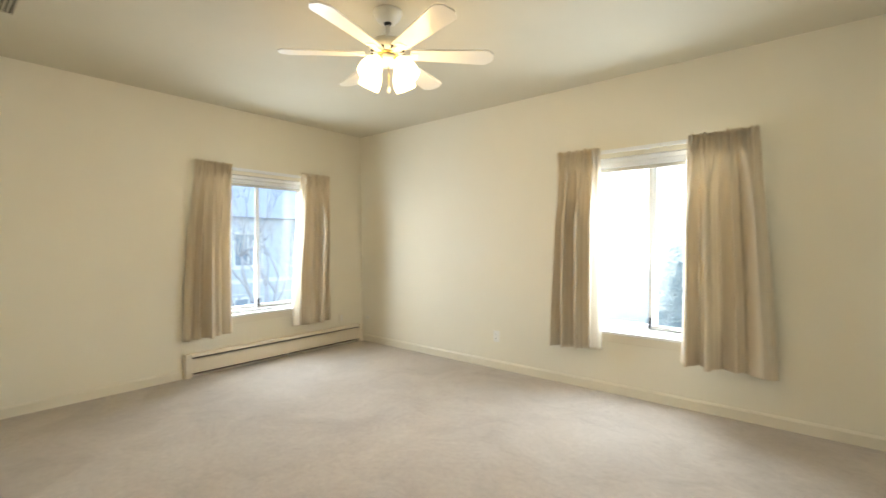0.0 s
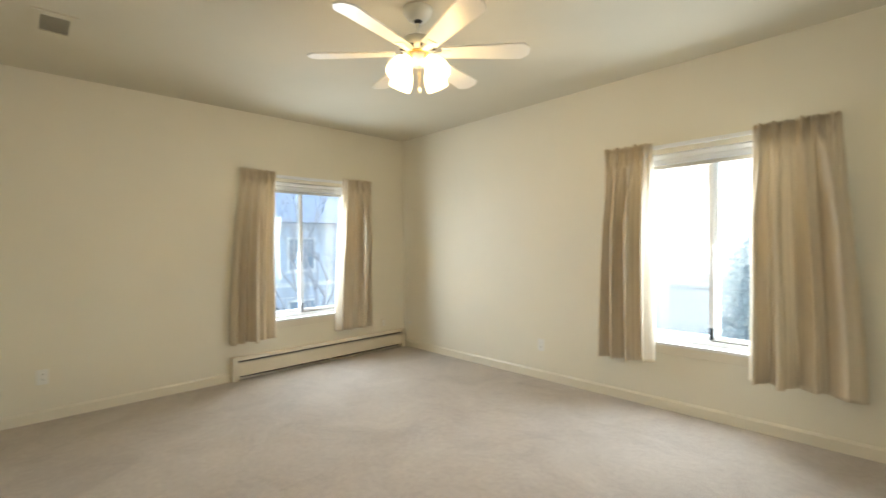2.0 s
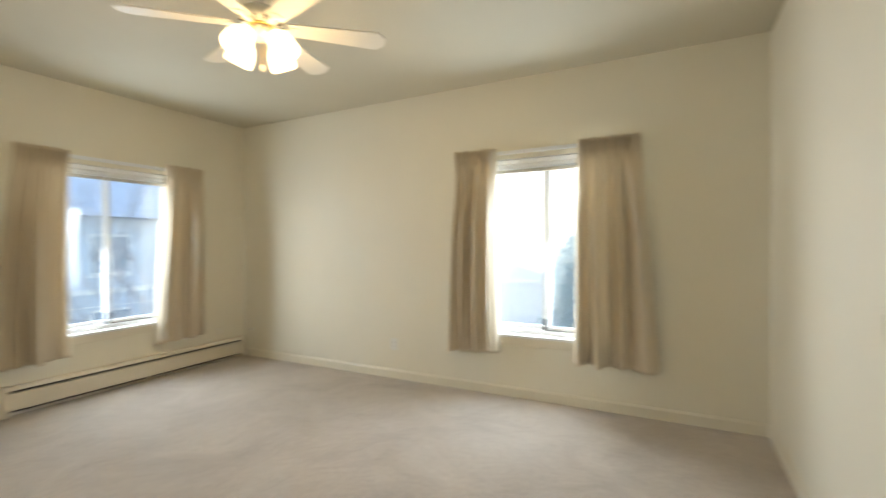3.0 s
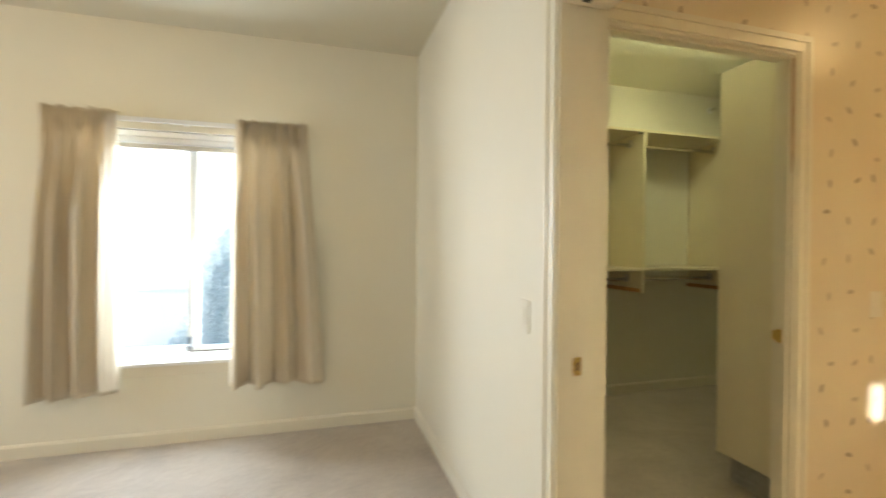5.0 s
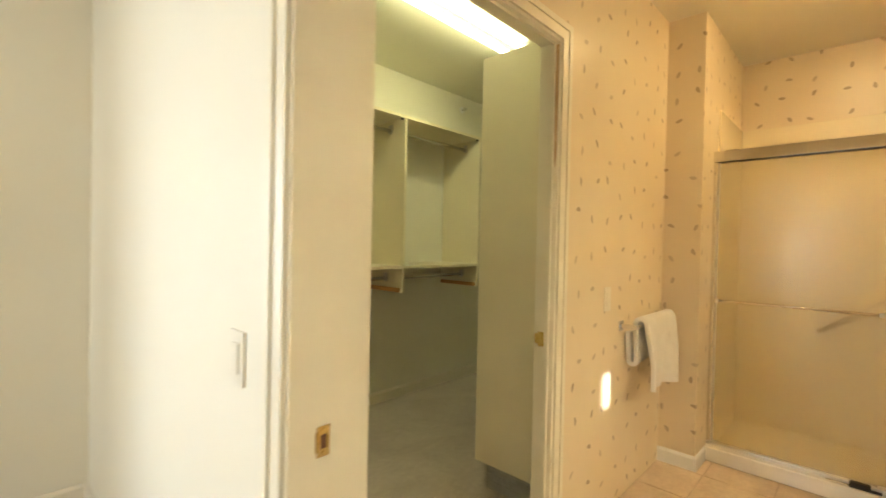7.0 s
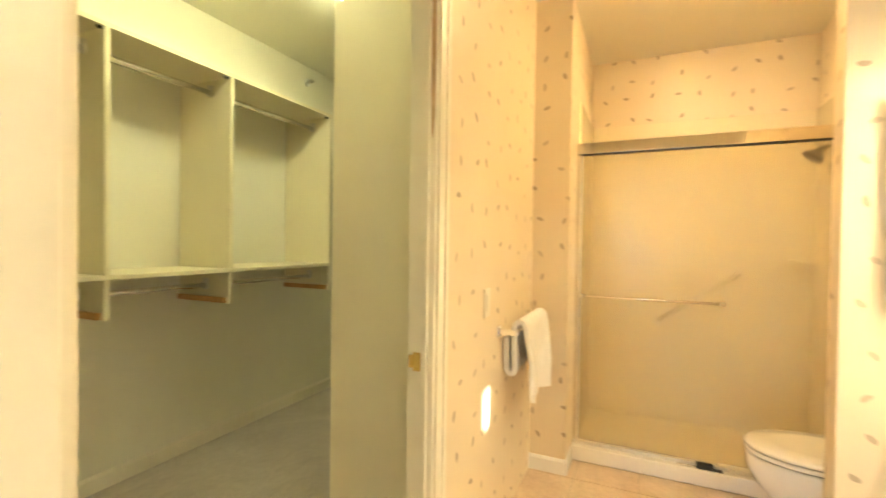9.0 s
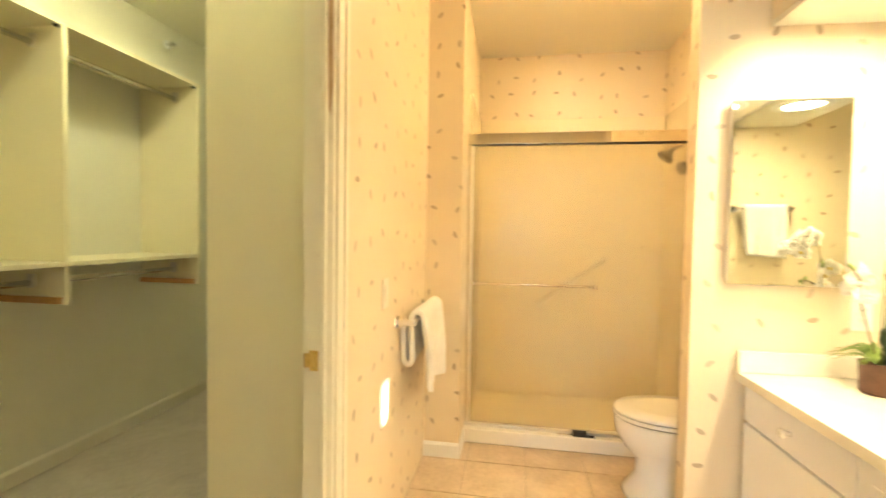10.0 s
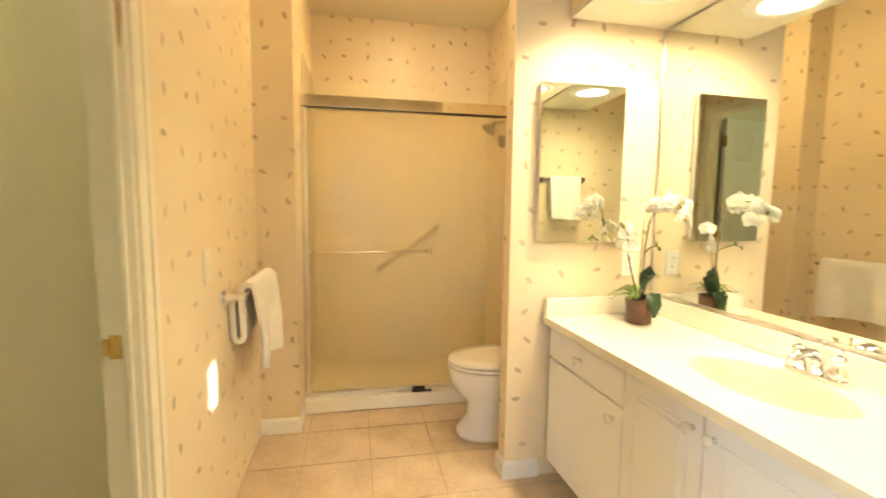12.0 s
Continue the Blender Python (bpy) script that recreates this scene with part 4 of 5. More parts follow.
def wall_plate(name, label, at, turn, kind):
    """Face out along -y of the plate. kind: outlet, switch or jack."""
    ob = thing(name, label, "wall plate", at, turn)
    w, h = (0.035, 0.057) if kind != "jack" else (0.018, 0.018)
    part("cover_plate", boxes((-w, w, -0.006, 0.0, -h, h), bevel=0.002), M["trim"] if "cream" in label else M["plastic"], ob)
    if kind == "outlet":
        for z in (-0.02, 0.02):
            r = part("receptacle", boxes((-0.016, 0.016, -0.009, -0.006, z - 0.014, z + 0.014), bevel=0.003), M["plastic"], ob)
            for xx in (-0.006, 0.006):
                part("slot", boxes((xx - 0.001, xx + 0.001, -0.0096, -0.009, z - 0.004, z + 0.006)), M["dark"], r)
    elif kind == "switch":
        part("rocker", boxes((-0.016, 0.016, -0.010, -0.006, -0.032, 0.032), bevel=0.002), M["trim"] if "cream" in label else M["plastic"], ob)
    else:
        part("socket", sweep([(0, -0.010, 0), (0, -0.006, 0)], 0.006, 10), M["dark"], ob)
    return ob


wall_plate("wall_outlet", "white duplex outlet on the long wall", (2.10, 0, 0.327), 0, "outlet")
wall_plate("wall_outlet", "white duplex outlet near the room corner", (0, -3.52, 0.336), 90, "outlet")
wall_plate("wall_jack", "small cable jack by the room corner", (0.116, 0, 0.309), 0, "jack")
wall_plate("wall_outlet", "cream phone plate between curtain and corner", (0, -0.34, 0.335), 90, "outlet")
wall_plate("light_switch", "cream rocker switch beside the bathroom doorway", (5.05, -1.757, 1.03), -90, "switch")
wall_plate("light_switch", "cream switch on the papered wall", (6.72, -1.83, 1.03), 0, "switch")
wall_plate("wall_outlet", "white outlet on the papered wing wall", (6.907, -3.575, 0.99), -90, "outlet")

# ---- closet ----


SHELF_Y0, SHELF_Y1 = -0.345, 0.066
DIVIDERS = (5.50, 6.137, 6.754, 7.588)


def closet_shelving():
    ob = thing("closet_shelving", "cream melamine closet shelving with empty cubbies", "shelving", (0, 0, 0))
    y0, y1 = SHELF_Y0, SHELF_Y1
    part("shelf", boxes((5.225, 7.606, y0, y1, 2.153, 2.173), bevel=0.0015), M["melamine"], ob)
    part("shelf", boxes((5.225, 7.606, y0, y1, 1.090, 1.110), bevel=0.0015), M["melamine"], ob)
    for x in DIVIDERS:
        part("divider", boxes((x - 0.010, x + 0.010, y0 - 0.002, y1, 1.1105, 2.1525), bevel=0.0015), M["melamine"], ob)
        part("hanging_gable", boxes((x - 0.010, x + 0.010, y0 - 0.002, y1, 0.918, 1.0895), bevel=0.0015), M["melamine"], ob)
        part("cleat", boxes((x - 0.031, x - 0.0105, y0 + 0.02, y1 - 0.01, 0.922, 0.952), bevel=0.002), M["pine"], ob, "varnished pine cleat")
        # the shelf pins under the front corners of the top shelf
        part("shelf_clip", boxes((x - 0.028, x - 0.0105, y0 + 0.012, y0 + 0.030, 2.142, 2.1525), bevel=0.002), M["dark"], ob, "small dark shelf clip")
    return ob


closet_shelving()


def closet_rod(x0, x1, z):
    ob = thing("closet_rod", "chrome hanging rod under a closet shelf", "closet rod", (0, -0.19, z), 0, "closet rods")
    part("rod", sweep([(x0 + 0.003, 0, 0), (x1 - 0.003, 0, 0)], 0.0145, 14), M["chrome"], ob)
    for x, s in ((x0, 1), (x1, -1)):
        part("rod_socket", sweep([(x, 0, 0), (x + s * 0.012, 0, 0)], 0.023, 16), M["satin"], ob)
        part("socket_tab", boxes((*sorted((x, x + s * 0.006)), -0.02, 0.02, 0.0, 0.04)), M["satin"], ob)


for x0, x1 in zip(DIVIDERS, DIVIDERS[1:]):
    closet_rod(x0 + 0.0105, x1 - 0.0105, 2.083)
    closet_rod(x0 + 0.0105, x1 - 0.0315, 1.015)


def closet_tower():
    ob = thing("closet_tower", "tall cream closet tower on a grey wire base", "closet tower", (6.48, -1.70, 0))
    part("side_panel", boxes((0.0, 0.019, -0.047, 0.452, 0.146, 2.236), bevel=0.0015), M["melamine"], ob)
    part("side_panel", boxes((0.601, 0.62, -0.047, 0.452, 0.146, 2.236), bevel=0.0015), M["melamine"], ob)
    for z in (0.15, 0.50, 0.85, 1.20, 1.55, 1.90, 2.215):
        part("shelf", boxes((0.0195, 0.6005, 0.006, 0.448, z, z + 0.019), bevel=0.001), M["melamine"], ob)
    part("back_panel", boxes((0.0195, 0.6005, -0.047, 0.005, 0.15, 2.236)), M["melamine"], ob)
    base = bmesh.new()
    for x in (0.05, 0.56):
        for i in range(30):
            yy = 0.03 + 0.37 * i / 29
            box(base, x, x + 0.004, yy, yy + 0.005, 0.0, 0.145)
        for z in (0.0, 0.035, 0.07, 0.105, 0.140):
            box(base, x - 0.004, x, 0.03, 0.405, z, z + 0.005)
    for i in range(40):
        xx = 0.05 + 0.51 * i / 39
        box(base, xx, xx + 0.005, 0.401, 0.405, 0.0, 0.145)
    part("wire_base", base, M["wicker"], ob, "grey wire basket base")
    part("base_lining", boxes((0.058, 0.552, 0.035, 0.398, 0.0, 0.14)), M["wicker"], ob)


closet_tower()


def closet_light():
    """A bare strip: a tube on each side of a white channel."""
    ob = thing("closet_light", "lit twin-tube fluorescent strip on the closet ceiling", "ceiling light", (6.63, -0.935, H))
    part("channel", boxes((-0.61, 0.61, -0.035, 0.035, -0.045, 0.0), bevel=0.004), M["white"], ob)
    for y in (-0.062, 0.062):
        t = part("tube", sweep([(-0.585, y, -0.048), (0.585, y, -0.048)], 0.019, 14), M["tube"], ob, "glowing fluorescent tube")
        for s in (-1, 1):
            part("cap", sweep([(s * 0.585, y, -0.048), (s * 0.60, y, -0.048)], 0.018, 14), M["satin"], t)
    for s in (-1, 1):
        part("lamp_holder", boxes((s * 0.606 - 0.006, s * 0.606 + 0.006, -0.085, 0.085, -0.075, -0.008), bevel=0.003), M["white"], ob)


closet_light()


def wall_sprinkler():
    ob = thing("wall_sprinkler", "small chrome sidewall sprinkler head", "sprinkler", (7.81, 0.07, 2.53))
    part("escutcheon", sweep([(0, 0, 0), (0, -0.006, 0)], 0.03, 18), M["white"], ob)
    part("body", sweep([(0, -0.006, 0), (0, -0.04, 0)], 0.010, 10), M["chrome"], ob)
    part("deflector", boxes((-0.018, 0.018, -0.052, -0.040, -0.003, 0.012)), M["chrome"], ob)


wall_sprinkler()

# ---- bathroom ----
YV = -3.168


def vanity():
    """Cabinet units under one worktop."""
    units = [(6.358, 6.895, "drawer"), (6.028, 6.358, "door_l"), (5.698, 6.028, "door_r"), (5.225, 5.698, "door_l")]
    for x0, x1, kind in units:
        ob = thing("vanity_unit", "white painted vanity unit with raised-panel fronts", "cabinet", (x0, YV - 0.012, 0), 0, "vanity units")
        w = x1 - x0
        part("body", boxes((0.0, w, -0.515, -0.022, 0.085, 0.590), (0.0, w, -0.050, -0.022, 0.590, 0.728), (0.0, w, -0.515, -0.490, 0.590, 0.728)), M["cabinet"], ob)
        part("toe_kick", boxes((0.0, w, -0.515, -0.085, 0.0, 0.0845)), M["cabinet"], ob)
        fronts = [(0.10, 0.715)] if kind != "drawer" else [(0.10, 0.575), (0.585, 0.715)]
        for z0, z1 in fronts:
            f = part("door" if z1 - z0 > 0.2 else "drawer_front", boxes((0.004, w - 0.004, -0.021, -0.004, z0, z1), bevel=0.004), M["cabinet"], ob)
            if kind != "drawer":
                m = 0.062
                groove = boxes((m, w - m, -0.005, -0.0005, z0 + m, z1 - m))
                for v in groove.verts:
                    if v.co.y > -0.002:
                        v.co.x += 0.012 if v.co.x < w / 2 else -0.012
                        v.co.z += 0.012 if v.co.z < (z0 + z1) / 2 else -0.012
                        v.co.y = 0.001
                part("raised_panel", groove, M["cabinet"], f)
                rim = bmesh.new()
                for d in ((m - 0.012, m - 0.004, z0 + m - 0.012, z1 - m + 0.012), (w - m + 0.004, w - m + 0.012, z0 + m - 0.012, z1 - m + 0.012)):
                    box(rim, d[0], d[1], -0.005, -0.001, d[2], d[3])
                for z in (z0 + m - 0.012, z1 - m + 0.004):
                    box(rim, m - 0.004, w - m + 0.004, -0.005, -0.001, z, z + 0.008)
                part("panel_moulding", rim, M["cabinet"], f)
            kx = {"drawer": w / 2, "door_l": 0.035, "door_r": w - 0.035}[kind]
            kz = (z0 + z1) / 2 if z1 - z0 < 0.2 else z1 - 0.047
            if kind == "drawer" and z1 - z0 > 0.2:
                kx, kz = 0.05, z1 - 0.05
            k = lathe([(0.008, 0), (0.007, 0.012), (0.015, 0.019), (0.016, 0.026), (0.008, 0.031)], 16)
            bmesh.ops.transform(k, matrix=Matrix.Translation((kx, -0.004, kz)) @ Matrix.Rotation(radians(-90), 4, "X"), verts=k.verts)
            part("knob", k, M["porcelain"], f, "white ceramic knob")


vanity()
SINK = (6.100, -3.452, 0.225, 0.150)


def vanity_top():
    """One cast top: slab, moulded oval bowl and backsplashes."""
    ob = thing("vanity_countertop", "cream cultured-marble vanity top with a moulded oval basin", "countertop", (0, 0, 0))
    cx, cy, ax, ay = SINK
    z1, z0 = 0.761, 0.729
    x0, x1, y0, y1 = 5.221, 6.905, -3.698, YV + 0.012
    bm = bmesh.new()
    n = 56

    def rim(a):
        c, s = math.cos(a), math.sin(a)
        k = min((x1 - cx) / c if c > 1e-6 else (x0 - cx) / c if c < -1e-6 else 9, (y1 - cy) / s if s > 1e-6 else (y0 - cy) / s if s < -1e-6 else 9)
        return cx + k * c, cy + k * s

    angles = sorted([2 * math.pi * i / n for i in range(n)] + [math.atan2(y - cy, x - cx) % (2 * math.pi) for x in (x0, x1) for y in (y0, y1)])
    outer = [bm.verts.new((*rim(a), z1)) for a in angles]
    rings = [outer]
    for r, dz in ((1.05, 0.0), (1.0, -0.004), (0.975, -0.018), (0.93, -0.065), (0.83, -0.115), (0.60, -0.145), (0.28, -0.155), (0.07, -0.158)):
        rings.append([bm.verts.new((cx + ax * r * math.cos(a), cy + ay * r * math.sin(a), z1 + dz)) for a in angles])
    for k, (a, b) in enumerate(zip(rings, rings[1:])):
        for i in range(len(angles)):
            j = (i + 1) % len(angles)
            f = bm.faces.new((a[i], a[j], b[j], b[i]))
            f.smooth = k > 0
            f.material_index = 1 if k > 1 else 0
    skirt = [bm.verts.new((v.co.x, v.co.y, z0)) for v in outer]
    for i in range(len(angles)):
        j = (i + 1) % len(angles)
        bm.faces.new((outer[i], skirt[i], skirt[j], outer[j]))
    bm.faces.new(rings[-1])
    slab = part("slab_and_basin", bm, M["marble"], ob)
    slab.data.materials.append(M["basin"])
    part("backsplash", boxes((x0, x1 - 0.0205, y0, y0 + 0.02, z1 + 0.0005, z1 + 0.082), bevel=0.004), M["marble"], ob)
    part("backsplash", boxes((x1 - 0.02, x1, y0, y1 - 0.004, z1 + 0.0005, z1 + 0.082), bevel=0.004), M["marble"], ob)
    part("drain", lathe([(0.001, 0.0), (0.021, 0.0), (0.024, 0.003), (0.02, 0.005), (0.001, 0.004)], 20, (cx, cy, z1 - 0.1585)), M["chrome"], ob, "chrome drain")


vanity_top()


def faucet():
    x, y, z = 6.088, -3.625, 0.7612
    ob = thing("faucet", "chrome two-handle centerset faucet", "faucet", (x, y, z))
    part("base_plate", boxes((-0.082, 0.082, -0.026, 0.026, 0.0, 0.014), bevel=0.006, seg=3), M["chrome"], ob)
    for s in (-1, 1):
        h = part("handle", lathe([(0.024, 0.014), (0.026, 0.03), (0.019, 0.045), (0.012, 0.052), (0.016, 0.06), (0.021, 0.068), (0.016, 0.078), (0.004, 0.081)], 20, (s * 0.055, 0, 0)), M["chrome"], ob)
        part("finial", lathe([(0.004, 0.081), (0.010, 0.088), (0.010, 0.095), (0.003, 0.10)], 12, (s * 0.055, 0, 0)), M["chrome"], h)
    part("spout", sweep([(0, 0, 0.012), (0, 0.0, 0.05), (0, 0.02, 0.072), (0, 0.06, 0.078), (0, 0.10, 0.064), (0, 0.112, 0.050)], [0.018, 0.017, 0.016, 0.014, 0.012, 0.012], 14), M["chrome"], ob)
    part("lift_rod", sweep([(0, -0.016, 0.014), (0, -0.016, 0.10)], 0.003, 8), M["chrome"], ob)
    part("lift_knob", lathe([(0.003, 0.098), (0.007, 0.104), (0.003, 0.112)], 10, (0, -0.016, 0)), M["chrome"], ob)


faucet()


def vanity_mirror():
    ob = thing("vanity_mirror", "large frameless wall mirror with a thin metal channel", "mirror", (0, -3.70, 0))
    x0, x1, z0, z1 = 5.23, 6.900, 0.860, 2.034
    part("mirror_glass", boxes((x0, x1, 0.002, 0.007, z0, z1)), M["mirror"], ob)
    for d in ((x0, x1, 0.001, 0.013, z0 - 0.012, z0 - 0.0005), (x0, x1 - 0.006, 0.0075, 0.013, z1 - 0.008, z1), (x1 - 0.006, x1, 0.0075, 0.013, z0, z1)):
        part("channel", boxes(d), M["satin"], ob, "thin aluminium channel")


vanity_mirror()


def medicine_cabinet():
    ob = thing("medicine_cabinet", "mirror-fronted medicine cabinet on the wing wall", "medicine cabinet", (6.907, 0, 0))
    y0, y1, z0, z1 = -3.502, -3.108, 1.091, 1.772
    part("body", boxes((-0.026, 0.0, y0 + 0.006, y1 - 0.006, z0 + 0.006, z1 - 0.006), bevel=0.003), M["white"], ob)
    door = part("mirror_door", boxes((-0.033, -0.0265, y0, y1, z0, z1), bevel=0.0022, seg=1), M["mirror"], ob, "bevelled mirror door")
    for z in (z0 + 0.09, z1 - 0.09):
        part("hinge", boxes((-0.0335, -0.022, y0 - 0.004, y0 + 0.004, z - 0.03, z + 0.03), bevel=0.001), M["satin"], door)


medicine_cabinet()


lights = []


def downlight(x, y, z, lens, label, drop=0.0):
    ob = thing("downlight", label, "ceiling light", (x, y, z), 0, "downlights")
    part("trim_ring", lathe([(0.098, 0.0), (0.10, -0.006), (0.148, -0.006), (0.152, -0.001)], 32, closed=False), M["white"], ob)
    part("can_housing", lathe([(0.099, -0.001), (0.098, 0.06), (0.09, 0.09), (0.002, 0.095)], 32, closed=False), M["white"], ob)
    part("lens", lathe([(0.002, 0.040 - drop), (0.05, 0.041 - 0.92 * drop), (0.085, 0.048 - 0.6 * drop), (0.088, 0.052 - 0.5 * drop)], 32), lens, ob, "glowing frosted lens")
    return ob


for cx, cy in CANS:
    lights.append(downlight(cx, cy, 2.04, M["can"], "round lit recessed downlight in the soffit"))
# unseen lamp, assumed in the ceiling to light the shower end
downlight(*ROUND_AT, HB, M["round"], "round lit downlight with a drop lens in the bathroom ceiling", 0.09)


def terry(name, label, bar, x0, x1, front, back, seed, skew=0.0, thick=0.012, axis="x"):
    """A towel laid over a bar: it hangs down on both sides, with soft waves."""
    ob = thing(name, label, "towel", bar, 0 if axis == "x" else 90)
    rng = random.Random(seed)
    p1, p2 = rng.uniform(0, 6), rng.uniform(0, 6)
    r = 0.017
    path = []
    for i in range(13):
        path.append((-r - 0.006, -back * (1 - i / 12)))
    for i in range(1, 8):
        a = math.pi * (1 - i / 8)
        path.append((r * math.cos(a) * 1.3, r * math.sin(a) + 0.004))
    for i in range(15):
        path.append((r + 0.006, -front * i / 14))
    bm = bmesh.new()
    rows = []
    nx = 22
    for d, z in path:
        row = []
        for i in range(nx + 1):
            u = i / nx
            drop = max(0.0, -z)
            wave = 0.012 * math.sin(7 * u + p1) * min(1, drop * 5) + 0.008 * math.sin(15 * u + p2 + 4 * drop) * min(1, drop * 4)
            gather = 1.0 - 0.10 * min(1, drop * 3) * math.sin(3 * drop + 1)
            xx = x0 + (x1 - x0) * (0.5 + (u - 0.5) * gather) + skew * drop
            out = -(d + (wave if d > 0 else 0.25 * wave) + (0.03 * drop if d > 0 else 0.0))
            row.append(bm.verts.new((xx, out, z - (0.05 * (u - 0.35) * drop if d > 0 else 0.0))))
        rows.append(row)
    for a, b in zip(rows, rows[1:]):
        for i in range(nx):
            f = bm.faces.new((a[i], a[i + 1], b[i + 1], b[i]))
            f.smooth = True
    cloth = part("cloth", bm, M["terry"], ob)
    s = cloth.modifiers.new("thickness", "SOLIDIFY")
    s.thickness, s.offset = thick, 0.0
    return ob


def folded_towel(label, bar, x0, x1, seed):
    """A doubled towel over a bar: a hairpin fold on the wall side, a longer drop that swings out on the room side."""
    ob = thing("bath_towel", label, "towel", bar)
    rng = random.Random(seed)
    p1, p2 = rng.uniform(0, 6), rng.uniform(0, 6)
    path = [(-0.060, -0.035 - 0.135 * i / 10) for i in range(11)]
    path += [(-0.041 - 0.019 * math.cos(math.pi * i / 6), -0.170 - 0.020 * math.sin(math.pi * i / 6)) for i in range(1, 6)]
    path += [(-0.022, -0.170 + 0.165 * i / 10) for i in range(11)]
    path += [(-0.024 * math.cos(math.pi * i / 10) + 0.005 * (1 - math.cos(math.pi * i / 10)), 0.036 * math.sin(math.pi * i / 10)) for i in range(1, 10)]
    path += [(0.034, -0.332 * i / 18) for i in range(19)]
    bm = bmesh.new()
    rows = []
    nx = 30
    for k, (d, z) in enumerate(path):
        row = []
        drop = max(0.0, -z)
        front = d > 0.02
        for i in range(nx + 1):
            u = i / nx
            soft = min(1.0, drop * 5)
            wave = (0.017 * math.sin(6.2 * u + p1) + 0.009 * math.sin(14 * u + p2 + 5 * drop)) * soft
            swing = (0.02 * drop + 0.06 * drop * drop * (0.3 + 0.7 * u)) if front else 0.0
            shrink = 1.0 - (0.10 * soft * (0.4 + drop) if front else 0.05 * soft)
            sag = 0.012 * math.sin(3.0 * u + 0.6)
            xx = x0 + (x1 - x0) * (0.5 + (u - 0.5) * shrink) + (0.01 * drop if front else 0.0)
            zz = z + (sag * soft - 0.05 * (u - 0.4) * drop if front else 0.02 * (u - 0.5) * soft)
            row.append(bm.verts.new((xx, -(d + swing + (wave if front else 0.2 * wave)), zz)))
        rows.append(row)
    for a, b in zip(rows, rows[1:]):
        for i in range(nx):
            bm.faces.new((a[i], a[i + 1], b[i + 1], b[i])).smooth = True
    cloth = part("cloth", bm, M["terry"], ob)
    s = cloth.modifiers.new("thickness", "SOLIDIFY")
    s.thickness, s.offset = 0.023, 0.0
    r = cloth.modifiers.new("round_edge", "BEVEL")
    r.width, r.segments, r.limit_method = 0.006, 2, "ANGLE"
    return ob


def towel_bar(at, turn, length, reach):
    ob = thing("towel_bar", "square chrome towel bar on the papered wall", "towel bar", at, turn, "towel bars")
    for x in (0.0, length):
        p = part("post", boxes((x - 0.011, x + 0.011, -reach - 0.012, -0.006, -0.011, 0.011), bevel=0.003), M["chrome"], ob)
        part("flange", boxes((x - 0.025, x + 0.025, -0.007, 0.0, -0.025, 0.025), bevel=0.003), M["chrome"], p)
    part("rail", sweep([(0.0, -reach, 0), (length, -reach, 0)], 0.008, 12), M["chrome"], ob)
    return ob


towel_bar((6.89, -1.83, 0.884), 0, 0.53, 0.075)
folded_towel("white terry towel folded over the chrome bar", (0, -1.905, 0.884), 6.945, 7.375, 4)
towel_bar((5.22, -3.315, 1.47), 90, -0.33, 0.06)
terry("hand_towel", "white hand towel on the bar by the vanity", (5.28, -3.48, 1.47), -0.13, 0.13, 0.33, 0.28, 12, 0.03, 0.018, axis="y")


